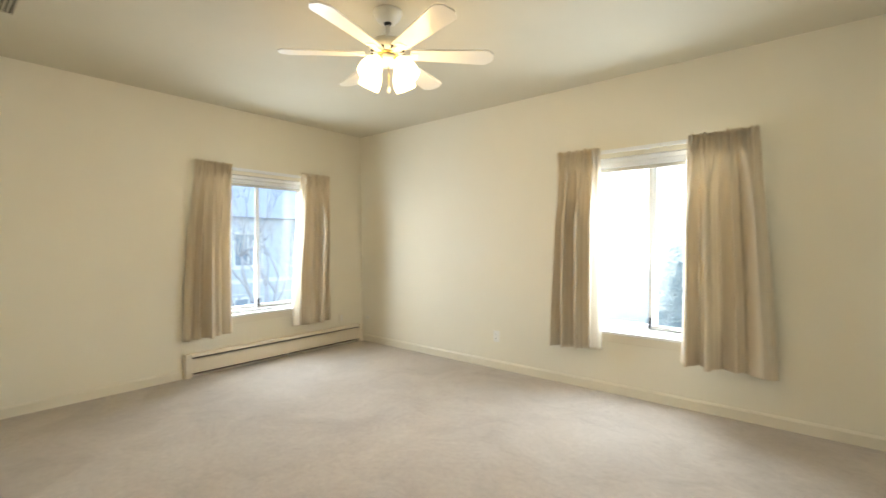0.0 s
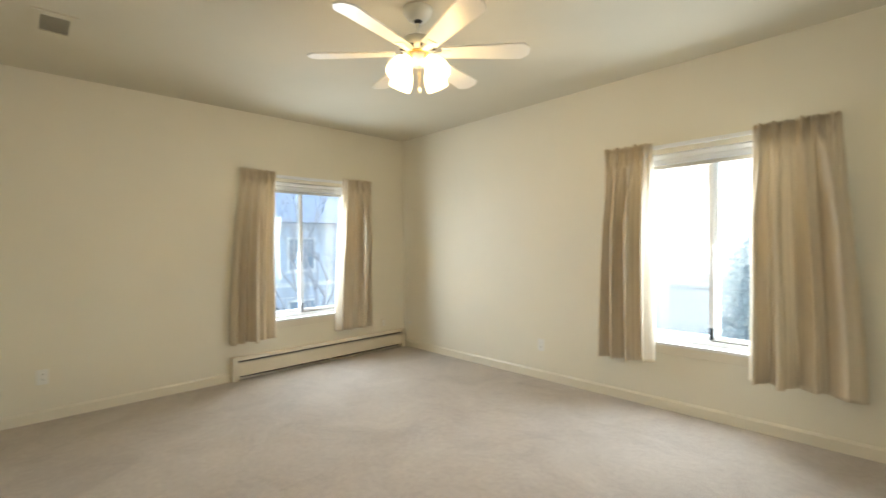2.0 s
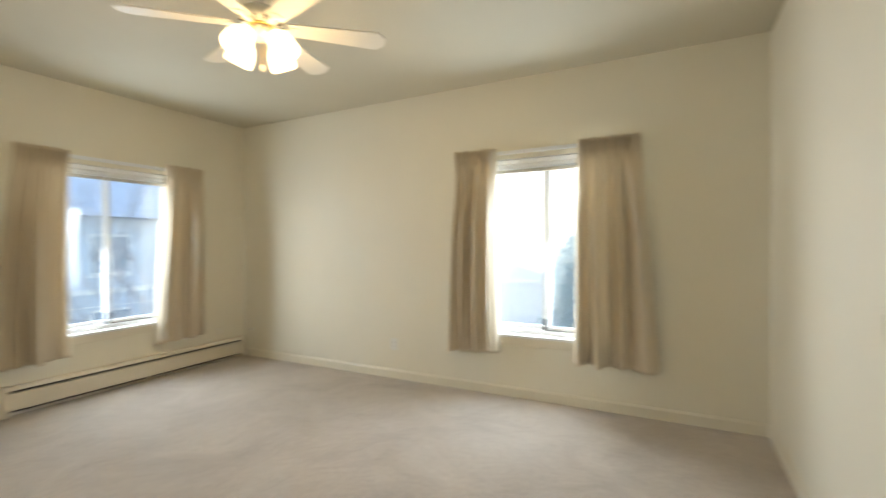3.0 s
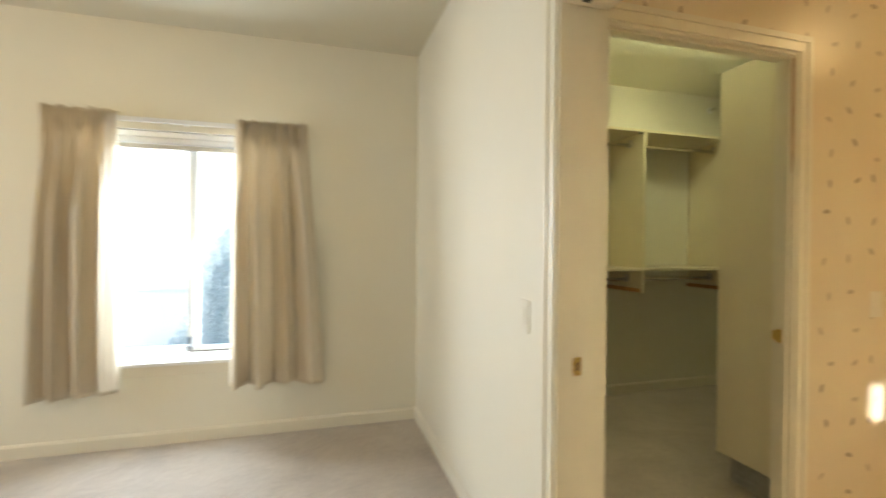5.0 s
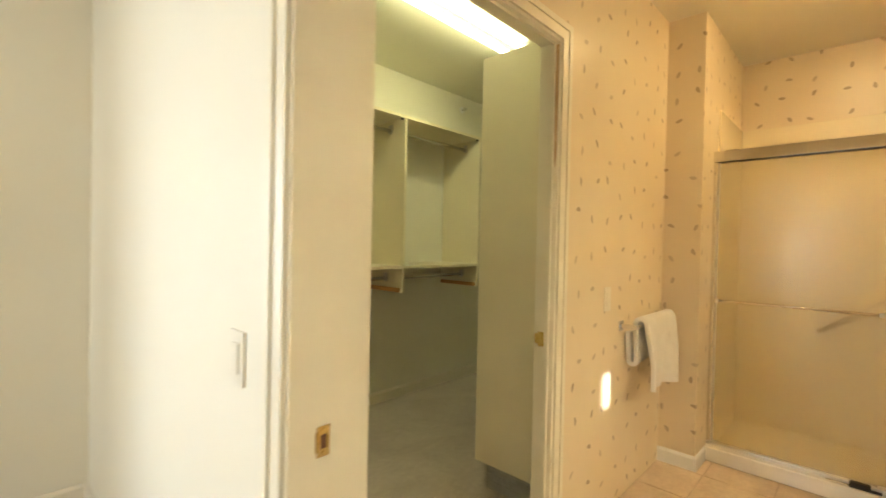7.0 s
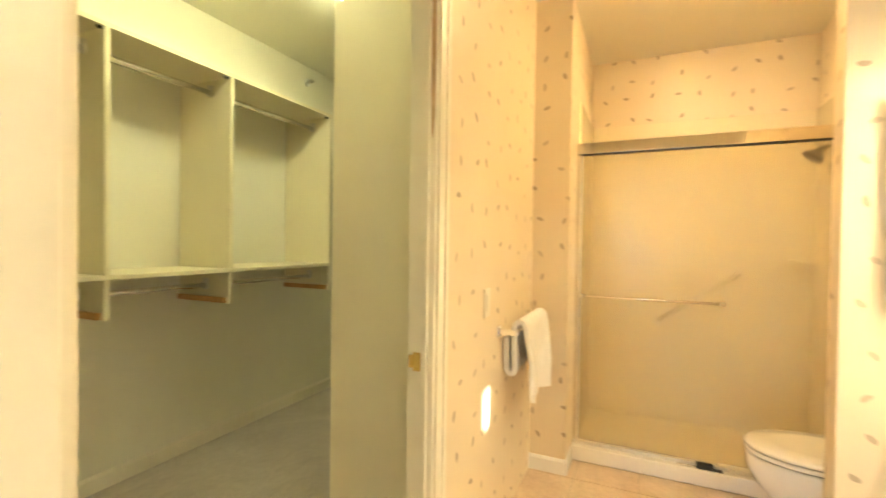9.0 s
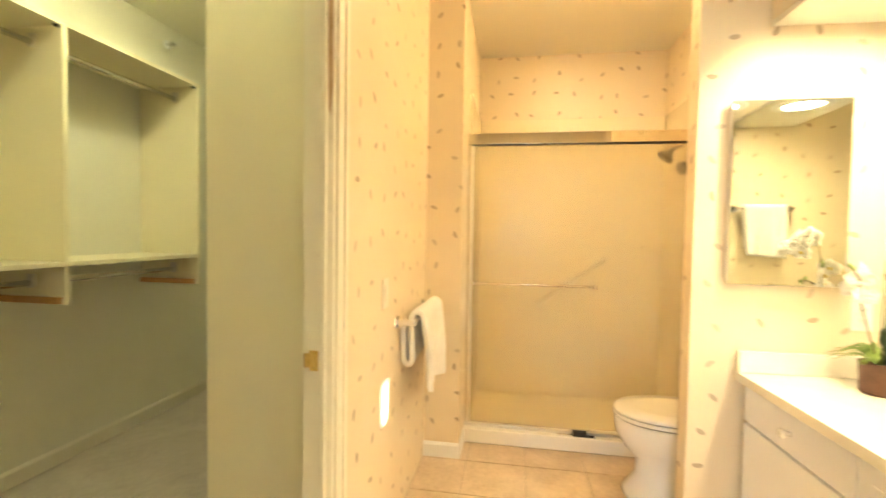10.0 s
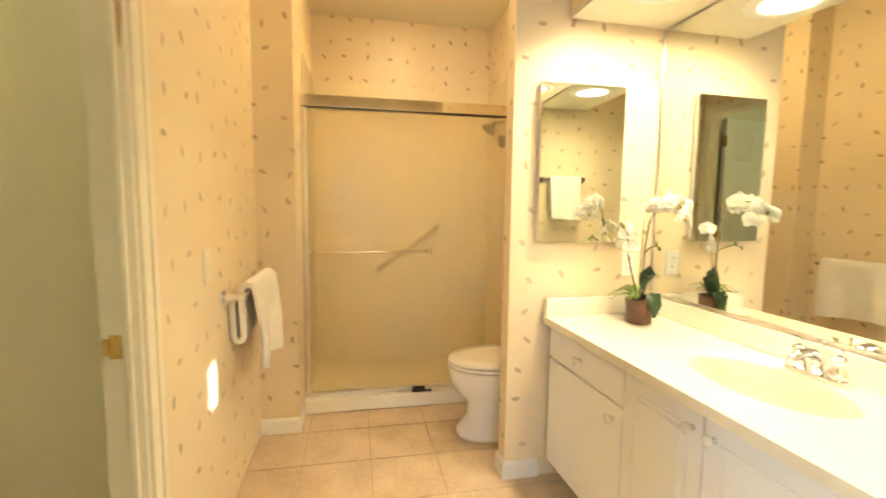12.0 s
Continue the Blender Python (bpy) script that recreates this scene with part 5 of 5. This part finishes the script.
def toilet():
    x, yb = 7.35, -3.688
    ob = thing("toilet", "white porcelain toilet with its lid down", "toilet", (x, yb, 0))

    def loft(sections, n=32):
        bm = bmesh.new()
        rings = []
        for z, cy, rx, ry, sq in sections:
            ring = []
            for i in range(n):
                a = 2 * math.pi * i / n
                c, s = math.cos(a), math.sin(a)
                p = 2.0 / sq
                ring.append(bm.verts.new((rx * math.copysign(abs(c) ** p, c), cy + ry * math.copysign(abs(s) ** p, s), z)))
            rings.append(ring)
        for a, b in zip(rings, rings[1:]):
            for i in range(n):
                f = bm.faces.new((a[i], a[(i + 1) % n], b[(i + 1) % n], b[i]))
                f.smooth = True
        bm.faces.new(rings[0][::-1]), bm.faces.new(rings[-1])
        return bm

    part("bowl", loft([(0.0, 0.54, 0.140, 0.275, 2.6), (0.02, 0.54, 0.137, 0.27, 2.6), (0.10, 0.52, 0.112, 0.235, 2.4), (0.185, 0.525, 0.108, 0.232, 2.2), (0.235, 0.55, 0.142, 0.262, 2.1), (0.31, 0.57, 0.178, 0.285, 2.1), (0.365, 0.57, 0.186, 0.29, 2.1), (0.381, 0.57, 0.184, 0.288, 2.1)]), M["porcelain"], ob)
    part("seat", loft([(0.3865, 0.575, 0.186, 0.288, 2.1), (0.396, 0.575, 0.190, 0.292, 2.1), (0.405, 0.575, 0.186, 0.289, 2.1)]), M["porcelain"], ob, "white toilet seat")
    part("lid", loft([(0.409, 0.575, 0.186, 0.290, 2.1), (0.420, 0.575, 0.189, 0.292, 2.1), (0.430, 0.57, 0.180, 0.282, 2.1), (0.434, 0.57, 0.12, 0.20, 2.1)]), M["porcelain"], ob, "closed white lid")
    # black rings draw the shade in the gaps between bowl, seat and lid
    part("seat_gap_shade", loft([(0.3805, 0.573, 0.178, 0.281, 2.1), (0.387, 0.573, 0.178, 0.281, 2.1)]), M["rubber"], ob)
    part("seat_gap_shade", loft([(0.4045, 0.573, 0.180, 0.283, 2.1), (0.4095, 0.573, 0.180, 0.283, 2.1)]), M["rubber"], ob)
    part("rim_gap_shade", loft([(0.3845, 0.572, 0.178, 0.282, 2.1), (0.3875, 0.572, 0.178, 0.282, 2.1)]), M["rubber"], ob)
    part("tank", boxes((-0.23, 0.23, 0.012, 0.21, 0.37, 0.72), bevel=0.02, seg=3), M["porcelain"], ob)
    part("tank_lid", boxes((-0.24, 0.24, 0.004, 0.222, 0.721, 0.758), bevel=0.01, seg=3), M["porcelain"], ob)
    part("neck", boxes((-0.12, 0.12, 0.10, 0.34, 0.20, 0.375), bevel=0.02), M["porcelain"], ob)
    lever = part("flush_lever", sweep([(-0.17, 0.212, 0.66), (-0.17, 0.232, 0.66), (-0.10, 0.236, 0.652)], 0.007, 8), M["chrome"], ob, "chrome flush lever")
    return ob


toilet()


def shower():
    """Surround panels, curb, rails and two sliding panels of obscure glass."""
    ob = tagged(new("shower_surround"), "beige moulded shower surround with a low white curb", "shower", kind="structure")
    part("back_panel", boxes((8.54, 8.549, -3.389, -2.031, 0.02, 2.14), bevel=0.003), M["fibreglass"], ob)
    part("side_panel", boxes((7.86, 8.539, -2.040, -2.031, 0.02, 2.14)), M["fibreglass"], ob)
    part("side_panel", boxes((7.86, 8.539, -3.389, -3.380, 0.02, 2.14)), M["fibreglass"], ob)
    part("pan", boxes((7.83, 8.539, -3.379, -2.041, 0.0, 0.03)), M["fibreglass"], ob)
    part("curb", boxes((7.705, 7.83, -3.389, -2.031, 0.0, 0.085), bevel=0.008, seg=3), M["curb"], ob, "white acrylic curb")
    part("soap_ledge", boxes((8.46, 8.539, -3.379, -3.24, 1.16, 1.19), bevel=0.008), M["fibreglass"], ob)

    d = thing("shower_door", "sliding shower doors of hammered glass in satin rails", "shower door", (7.775, 0, 0))
    part("header_rail", boxes((-0.03, 0.03, -3.388, -2.032, 1.800, 1.866), bevel=0.004), M["polished"], d)
    # thin black strip draws the shadow line under the header rail
    part("header_shadow_strip", boxes((-0.024, 0.024, -3.366, -2.054, 1.7962, 1.7998)), M["rubber"], d, "dark strip drawing the shadow line under the rail")
    part("sill_track", boxes((-0.03, 0.03, -3.388, -2.032, 0.0855, 0.105), bevel=0.003), M["satin"], d)
    part("wall_jamb", boxes((-0.02, 0.02, -2.052, -2.032, 0.105, 1.800), bevel=0.003), M["polished"], d)
    part("wall_jamb", boxes((-0.02, 0.02, -3.388, -3.368, 0.105, 1.800), bevel=0.003), M["satin"], d)
    for x, ya, yb in ((-0.012, -2.785, -2.054), (0.012, -3.366, -2.785)):
        g = part("glass_panel", boxes((x - 0.003, x + 0.003, ya, yb, 0.11, 1.795)), M["obscure"], d, "hammered obscure glass panel")
        # the ground edges are clear
        g.data.materials.append(M["pane"])
        for p in g.data.polygons:
            p.material_index = 1 if abs(p.normal.y) > 0.9 else 0
        g.visible_shadow = False
        for q in (yb - 0.012,) if x < 0 else ():
            part("edge_strip", boxes((x - 0.006, x + 0.006, q, q + 0.012, 0.108, 1.797)), M["satin"], g)
    bar = part("door_bar", sweep([(-0.055, -2.07, 0.968), (-0.055, -2.785, 0.968)], 0.008, 12), M["chrome"], d, "chrome bar across the glass")
    for yy in (-2.075, -2.78):
        part("bar_bracket", boxes((-0.065, -0.015, yy - 0.012, yy + 0.012, 0.955, 0.981), bevel=0.003), M["chrome"], bar)
    part("bottom_guide", boxes((-0.052, -0.02, -2.76, -2.68, 0.088, 0.112), bevel=0.004), M["rubber"], d, "black bottom guide")

    head = thing("shower_head", "chrome shower head and hand shower on a slide bar", "shower head", (7.86, -3.38, 1.78))
    part("arm", sweep([(0, 0, 0.02), (0, 0.09, 0.02), (0, 0.16, -0.005)], 0.010, 10), M["chrome"], head)
    part("wall_flange", sweep([(0, 0, 0.02), (0, 0.012, 0.02)], 0.03, 16), M["chrome"], head)
    rose = lathe([(0.012, 0.0), (0.018, -0.03), (0.046, -0.055), (0.050, -0.070), (0.046, -0.074)][::-1], 20)
    bmesh.ops.transform(rose, matrix=Matrix.Translation((0, 0.16, 0.0)) @ Matrix.Rotation(radians(40), 4, "X"), verts=rose.verts)
    part("rose", rose, M["fins"], head, "dull metal shower rose")
    part("slide_bar", sweep([(0, 0.045, -0.10), (0, 0.045, -0.72)], 0.010, 10), M["satin"], head)
    for z in (-0.10, -0.72):
        part("bar_mount", boxes((-0.014, 0.014, 0.002, 0.058, z - 0.018, z + 0.018), bevel=0.005), M["satin"], head)
    hand = part("hand_shower", sweep([(-0.012, 0.05, -0.20), (-0.016, 0.07, -0.15), (-0.022, 0.10, -0.115), (-0.028, 0.125, -0.12)], [0.011, 0.014, 0.036, 0.040], 14), M["fins"], head, "dull metal hand shower")
    part("hose", sweep([(-0.012, 0.05, -0.20), (-0.02, 0.055, -0.36), (-0.02, 0.03, -0.52), (-0.016, 0.012, -0.66), (-0.01, 0.02, -0.74)], 0.008, 8), M["fins"], hand, "grey metal hose")
    grab = thing("grab_bar", "slanted steel grab bar inside the shower", "grab bar", (8.54, 0, 0))
    part("bar", sweep([(-0.05, -2.50, 0.74), (-0.05, -2.98, 1.09)], 0.016, 12), M["satin"], grab)
    for yy, zz in ((-2.50, 0.74), (-2.98, 1.09)):
        part("flange", sweep([(0, yy, zz), (-0.05, yy, zz)], 0.022, 14), M["satin"], grab)
    bottle = thing("floor_squeegee", "small dark squeegee lying on the shower curb", "squeegee", (7.73, -2.70, 0.0855))
    part("blade", boxes((-0.012, 0.0, -0.10, 0.02, 0.0, 0.012), bevel=0.002), M["rubber"], bottle)
    part("grip", sweep([(-0.006, 0.02, 0.006), (-0.006, 0.11, 0.006)], 0.006, 8), M["chrome"], bottle)


shower()


def orchid():
    x, y, z = 6.728, -3.508, 0.7612
    ob = thing("potted_orchid", "white orchid with dark leaves in a brown clay pot", "potted plant", (x, y, z))
    rng = random.Random(14)
    part("pot", lathe([(0.044, 0.0), (0.050, 0.004), (0.056, 0.098), (0.058, 0.104), (0.052, 0.104), (0.049, 0.088)], 28), M["pot"], ob)
    part("soil", lathe([(0.048, 0.08), (0.049, 0.09), (0.02, 0.097), (0.002, 0.098)], 20), M["soil"], ob)

    def blade(points, widths, material, name, tip_turn=0.0, label=""):
        bm = bmesh.new()
        pts = [Vector(p) for p in points]
        rows = []
        for i, p in enumerate(pts):
            d = (pts[min(i + 1, len(pts) - 1)] - pts[max(i - 1, 0)]).normalized()
            side = d.cross(Vector((0, 0, 1)))
            side = (side if side.length > 0.05 else Vector((1, 0, 0))).normalized()
            up = side.cross(d).normalized()
            w = widths[i]
            rows.append([bm.verts.new(p - side * w + up * w * 0.35), bm.verts.new(p), bm.verts.new(p + side * w + up * w * 0.35)])
        for a, b in zip(rows, rows[1:]):
            for q in range(2):
                bm.faces.new((a[q], a[q + 1], b[q + 1], b[q])).smooth = True
        o = part(name, bm, material, ob, label)
        o.modifiers.new("thickness", "SOLIDIFY").thickness = 0.0014
        return o

    blade([(0, 0, 0.09), (-0.010, -0.018, 0.135), (-0.016, -0.022, 0.180), (-0.024, -0.020, 0.205), (-0.036, -0.014, 0.190)], [0.008, 0.028, 0.038, 0.031, 0.004], M["leaf"], "leaf", label="broad dark green leaf")
    blade([(0, 0, 0.09), (-0.020, -0.022, 0.118), (-0.042, -0.024, 0.124), (-0.062, -0.022, 0.085), (-0.068, -0.020, 0.035)], [0.008, 0.026, 0.034, 0.029, 0.004], M["leaf"], "leaf", label="broad dark green leaf")
    blade([(0, 0, 0.09), (-0.012, -0.020, 0.150), (-0.020, -0.022, 0.210), (-0.028, -0.017, 0.245)], [0.008, 0.030, 0.032, 0.003], M["leaf"], "leaf", label="broad dark green leaf")
    for i in range(26):
        a = rng.uniform(-0.4, 2.4)
        l = rng.uniform(0.06, 0.16)
        h = rng.uniform(0.02, 0.06)
        c, s = math.cos(a), math.sin(a)
        blade([(0.01 * c, 0.01 * s, 0.095), (0.45 * l * c, 0.45 * l * s, 0.10 + h), (l * c, l * s, 0.095 + h * rng.uniform(0.1, 0.9))], [0.003, 0.0055, 0.0008], M["grass"], "fern_blade")
    spikes = [
        [(0, 0, 0.09), (-0.005, -0.004, 0.20), (-0.008, -0.006, 0.32), (-0.02, -0.01, 0.42), (-0.05, -0.012, 0.48), (-0.10, -0.01, 0.515), (-0.16, -0.006, 0.515), (-0.21, 0.0, 0.485)],
        [(0, 0.005, 0.09), (0.03, 0.02, 0.20), (0.055, 0.03, 0.30), (0.06, 0.032, 0.37), (0.075, 0.04, 0.40)],
        [(-0.008, -0.006, 0.30), (-0.05, 0.0, 0.325), (-0.09, 0.006, 0.335), (-0.115, 0.01, 0.325)],
    ]
    for s in spikes:
        part("flower_spike", sweep(s, [0.0034 - 0.0018 * i / (len(s) - 1) for i in range(len(s))], 8), M["stem"], ob, "thin brown-green flower stem")
    part("stake", sweep([(0.002, 0.006, 0.09), (-0.006, 0.004, 0.44)], 0.0022, 6), M["stem"], ob)

    def flower(at, turn, tilt, size):
        size *= 1.2
        m0 = Matrix.Translation(at) @ Matrix.Rotation(turn, 4, "Z") @ Matrix.Rotation(tilt, 4, "X")
        bm = bmesh.new()
        for k, (ang, ln, wd) in enumerate(((90, 1.0, 0.42), (90 + 72, 1.0, 0.62), (90 - 72, 1.0, 0.62), (215, 0.92, 0.40), (325, 0.92, 0.40))):
            rot = m0 @ Matrix.Rotation(radians(ang - 90), 4, "Y")
            grid = []
            for i in range(6):
                t = i / 5
                w = size * wd * math.sin(math.pi * min(1, 0.12 + 0.86 * t)) ** 0.8
                row = [bm.verts.new(rot @ Vector((q * w, -0.18 * size * math.sin(2.4 * t) + 0.10 * size * q * q + 0.02 * size * k * 0.3, size * ln * t))) for q in (-1, -0.5, 0, 0.5, 1)]
                grid.append(row)
            for a, b in zip(grid, grid[1:]):
                for q in range(4):
                    bm.faces.new((a[q], a[q + 1], b[q + 1], b[q])).smooth = True
        f = part("flower", bm, M["petal"], ob, "white orchid flower")
        f.modifiers.new("thickness", "SOLIDIFY").thickness = 0.0012
        heart = lathe([(0.002, 0.0), (0.20 * size, 0.10 * size), (0.16 * size, 0.22 * size), (0.03 * size, 0.36 * size)], 10)
        bmesh.ops.transform(heart, matrix=m0 @ Matrix.Rotation(radians(90), 4, "X"), verts=heart.verts)
        part("flower_heart", heart, M["petal_heart"], f, "yellow flower heart")

    for at, turn, tilt, size in (((-0.07, 0.012, 0.495), 0.3, 0.2, 0.040), ((-0.115, -0.022, 0.508), 2.8, 0.1, 0.043), ((-0.15, 0.02, 0.50), 0.1, 0.3, 0.042), ((-0.185, -0.02, 0.49), 3.3, 0.2, 0.042), ((-0.215, 0.012, 0.465), -0.4, 0.4, 0.042), ((-0.20, -0.035, 0.445), 2.7, 0.2, 0.036),
                                 ((0.06, 0.03, 0.365), 0.9, 0.1, 0.036), ((0.045, 0.02, 0.315), 1.3, 0.2, 0.034), ((0.075, 0.045, 0.335), 0.4, 0.0, 0.034), ((0.065, 0.01, 0.395), 2.2, 0.3, 0.032)):
        flower(at, turn, tilt, size)
    for i, (bx, by, bz) in enumerate(((0.075, 0.04, 0.405), (0.085, 0.045, 0.415), (-0.115, 0.01, 0.325), (-0.09, 0.006, 0.34), (-0.225, 0.004, 0.47))):
        part("bud", lathe([(0.001, -0.010), (0.006, -0.004), (0.0065, 0.003), (0.001, 0.012)], 10, (bx, by, bz)), M["grass"], ob, "green flower bud")


orchid()

# the vanity wall stands a little out of square: turn it with all that is fixed to it
SKEW = Matrix.Translation((6.907, -3.70, 0)) @ Matrix.Rotation(radians(1.8), 4, "Z") @ Matrix.Translation((-6.907, 3.70, 0))
for ob in [SOUTH, *SOFFIT, *lights, *[o for o in scene.objects if not o.parent and o.name.split(".")[0] in ("vanity_unit", "vanity_countertop", "faucet", "vanity_mirror", "potted_orchid")]]:
    ob.matrix_basis = SKEW @ ob.matrix_basis

# ---- outside the windows ----
structure("ground", boxes((-400, 400, -400, 400, -3.6, -3.2)), M["lawn"], "grass around the house", "ground")


def neighbour_house(at, turn, width, label, eave=5.6, windows=True):
    ob = thing("neighbour_house", label, "house", at, turn)
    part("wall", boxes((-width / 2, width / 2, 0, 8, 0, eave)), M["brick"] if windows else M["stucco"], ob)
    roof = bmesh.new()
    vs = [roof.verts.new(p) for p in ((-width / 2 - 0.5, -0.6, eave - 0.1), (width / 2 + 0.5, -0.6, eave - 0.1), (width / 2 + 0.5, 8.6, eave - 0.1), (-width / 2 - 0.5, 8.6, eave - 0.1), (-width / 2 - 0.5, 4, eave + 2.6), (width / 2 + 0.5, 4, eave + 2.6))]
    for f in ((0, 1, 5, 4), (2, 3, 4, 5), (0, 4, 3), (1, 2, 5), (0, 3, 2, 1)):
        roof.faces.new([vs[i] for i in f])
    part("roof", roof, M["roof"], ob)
    for z in (0.9, 3.5) if windows else ():
        x = -width / 2 + 1.5
        while x < width / 2 - 1.2:
            w = part("window", boxes((x - 0.62, x + 0.62, -0.05, -0.001, z, z + 1.4)), M["white"], ob)
            for s in (-1, 1):
                part("pane", boxes((x + s * 0.28 - 0.25, x + s * 0.28 + 0.25, -0.056, -0.051, z + 0.08, z + 1.32)), M["far_glass"], w)
            part("sill", boxes((x - 0.7, x + 0.7, -0.10, -0.001, z - 0.08, z - 0.001)), M["white"], w)
            x += 2.6
    for z in (0.4, 0.8, 1.2, 1.6, 2.0, 2.4, 3.0) if windows else ():
        part("siding_course", boxes((-width / 2, width / 2, -0.015, -0.001, z, z + 0.03)), M["white"], ob)
    part("band", boxes((-width / 2, width / 2, -0.06, -0.001, 2.85, 2.98)), M["white"], ob)
    return ob


neighbour_house((-13.0, 1.0, -3.2), 90, 16.0, "pale two-storey neighbour house with white windows")
# blank wall added so that the north view burns out to white
neighbour_house((-8.7, 14.0, -3.2), 0, 22.0, "white blank house wall added to fill the garden view with white", 9.0, False)
# unseen wing, added only to keep the low sun off the west window
neighbour_house((-4.0, -4.6, -3.2), 90, 3.4, "unseen white house wing added to keep the sun off the window", 7.2, False)


def bare_tree(at, height, seed, label):
    ob = thing("bare_tree", label, "tree", at, 0, "garden trees")
    rng = random.Random(seed)
    trunk = [(0.05 * math.sin(i), 0.05 * math.cos(1.7 * i), height * 0.45 * i / 5) for i in range(6)]
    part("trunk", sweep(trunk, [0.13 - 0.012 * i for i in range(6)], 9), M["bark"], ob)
    limbs = bmesh.new()

    def grow(p, d, length, r, depth):
        pts, rr = [p], [r]
        for i in range(4):
            d = (d + Vector((rng.uniform(-0.3, 0.3), rng.uniform(-0.3, 0.3), rng.uniform(-0.05, 0.22)))).normalized()
            p = p + d * length / 4
            pts.append(p), rr.append(r * (1 - 0.16 * (i + 1)))
        sweep(pts, rr, 5 if depth < 2 else 3, limbs)
        if depth < 4:
            for _ in range(3):
                q = pts[rng.randint(2, 4)]
                grow(q, (d + Vector((rng.uniform(-1, 1), rng.uniform(-1, 1), rng.uniform(-0.2, 0.7)))).normalized(), length * 0.66, r * 0.5, depth + 1)

    for k in range(6):
        a = k * 1.05 + rng.random()
        grow(Vector(trunk[3 + k % 3]), Vector((math.cos(a), math.sin(a), 0.8)).normalized(), height * 0.24, 0.06, 0)
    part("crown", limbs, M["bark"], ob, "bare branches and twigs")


bare_tree((-4.6, 1.1, -3.2), 6.5, 4, "leafless tree outside the window")


def shrub(at, sx, sz, seed, label):
    ob = thing("evergreen_shrub", label, "shrub", at, 0, "garden shrubs")
    rng = random.Random(seed)
    stems = bmesh.new()
    for k in range(9):
        a = rng.uniform(0, 6.28)
        rr = rng.uniform(0.2, 0.8) * sx
        sweep([(0, 0, 0), (0.4 * rr * math.cos(a), 0.4 * rr * math.sin(a), sz * 0.5), (rr * math.cos(a), rr * math.sin(a), sz * rng.uniform(0.7, 0.95))], [0.05, 0.03, 0.01], 5, stems)
    part("trunk", stems, M["bark"], ob)
    verts, faces = [], []
    for _ in range(42000):
        a, h = rng.uniform(0, 6.28), rng.random() ** 0.8
        prof = math.sin(math.pi * min(0.98, 0.12 + 0.85 * h)) ** 0.7
        lump = 1 + 0.28 * math.sin(3 * a + 5 * h) * math.cos(2 * a - 7 * h)
        r = sx * prof * lump * rng.uniform(0.55, 1.0) ** 0.5
        c = Vector((r * math.cos(a), r * math.sin(a), sz * h))
        u = Vector((rng.gauss(0, 1), rng.gauss(0, 1), rng.gauss(0, 1))).normalized()
        w = u.orthogonal().normalized() * rng.uniform(0.008, 0.016)
        l = u * rng.uniform(0.03, 0.07)
        n = len(verts)
        verts += [c - l, c + w, c + l, c - w]
        faces.append((n, n + 1, n + 2, n + 3))
    me = bpy.data.meshes.new("crown")
    me.from_pydata([tuple(v) for v in verts], [], faces)
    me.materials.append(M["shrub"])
    crown = new("crown", me)
    crown.parent = ob


shrub((3.3, 6.2, -3.2), 1.45, 5.0, 6, "tall evergreen shrub outside the window")
shrub((4.9, 7.4, -3.2), 1.6, 4.4, 16, "broad evergreen shrub outside the window")

# ---- bathroom floor tiles ----
slab = structure("floor_bathroom", boxes((5.135, 8.67, -3.82, -1.765, -0.12, -0.004)), M["grout"], "stone-look ceramic tile floor with sandy grout", "tile floor")
TX, TY, PITCH = 7.169, -2.401, 0.322
tile_meshes = {}
for i in range(-7, 3):
    for j in range(-5, 3):
        x0, x1 = max(TX + i * PITCH + 0.0025, 5.16), min(TX + (i + 1) * PITCH - 0.0025, 7.704)
        y0, y1 = max(TY + j * PITCH + 0.0025, -3.699), min(TY + (j + 1) * PITCH - 0.0025, -1.831)
        if x1 - x0 < 0.01 or y1 - y0 < 0.01:
            continue
        key = (round(x1 - x0, 3), round(y1 - y0, 3))
        if key not in tile_meshes:
            tile_meshes[key] = mesh_of("tile", boxes((0, x1 - x0, 0, y1 - y0, -0.008, 0.0), bevel=0.0016, seg=1), M["tile"])
        t = new("tile", tile_meshes[key])
        t.location = (x0, y0, 0.0)
        t.parent = slab
part("threshold", boxes((5.115, 5.158, -2.815, -1.99, 0.0, 0.006), bevel=0.002), M["brass"], frame_1, "brass carpet strip")
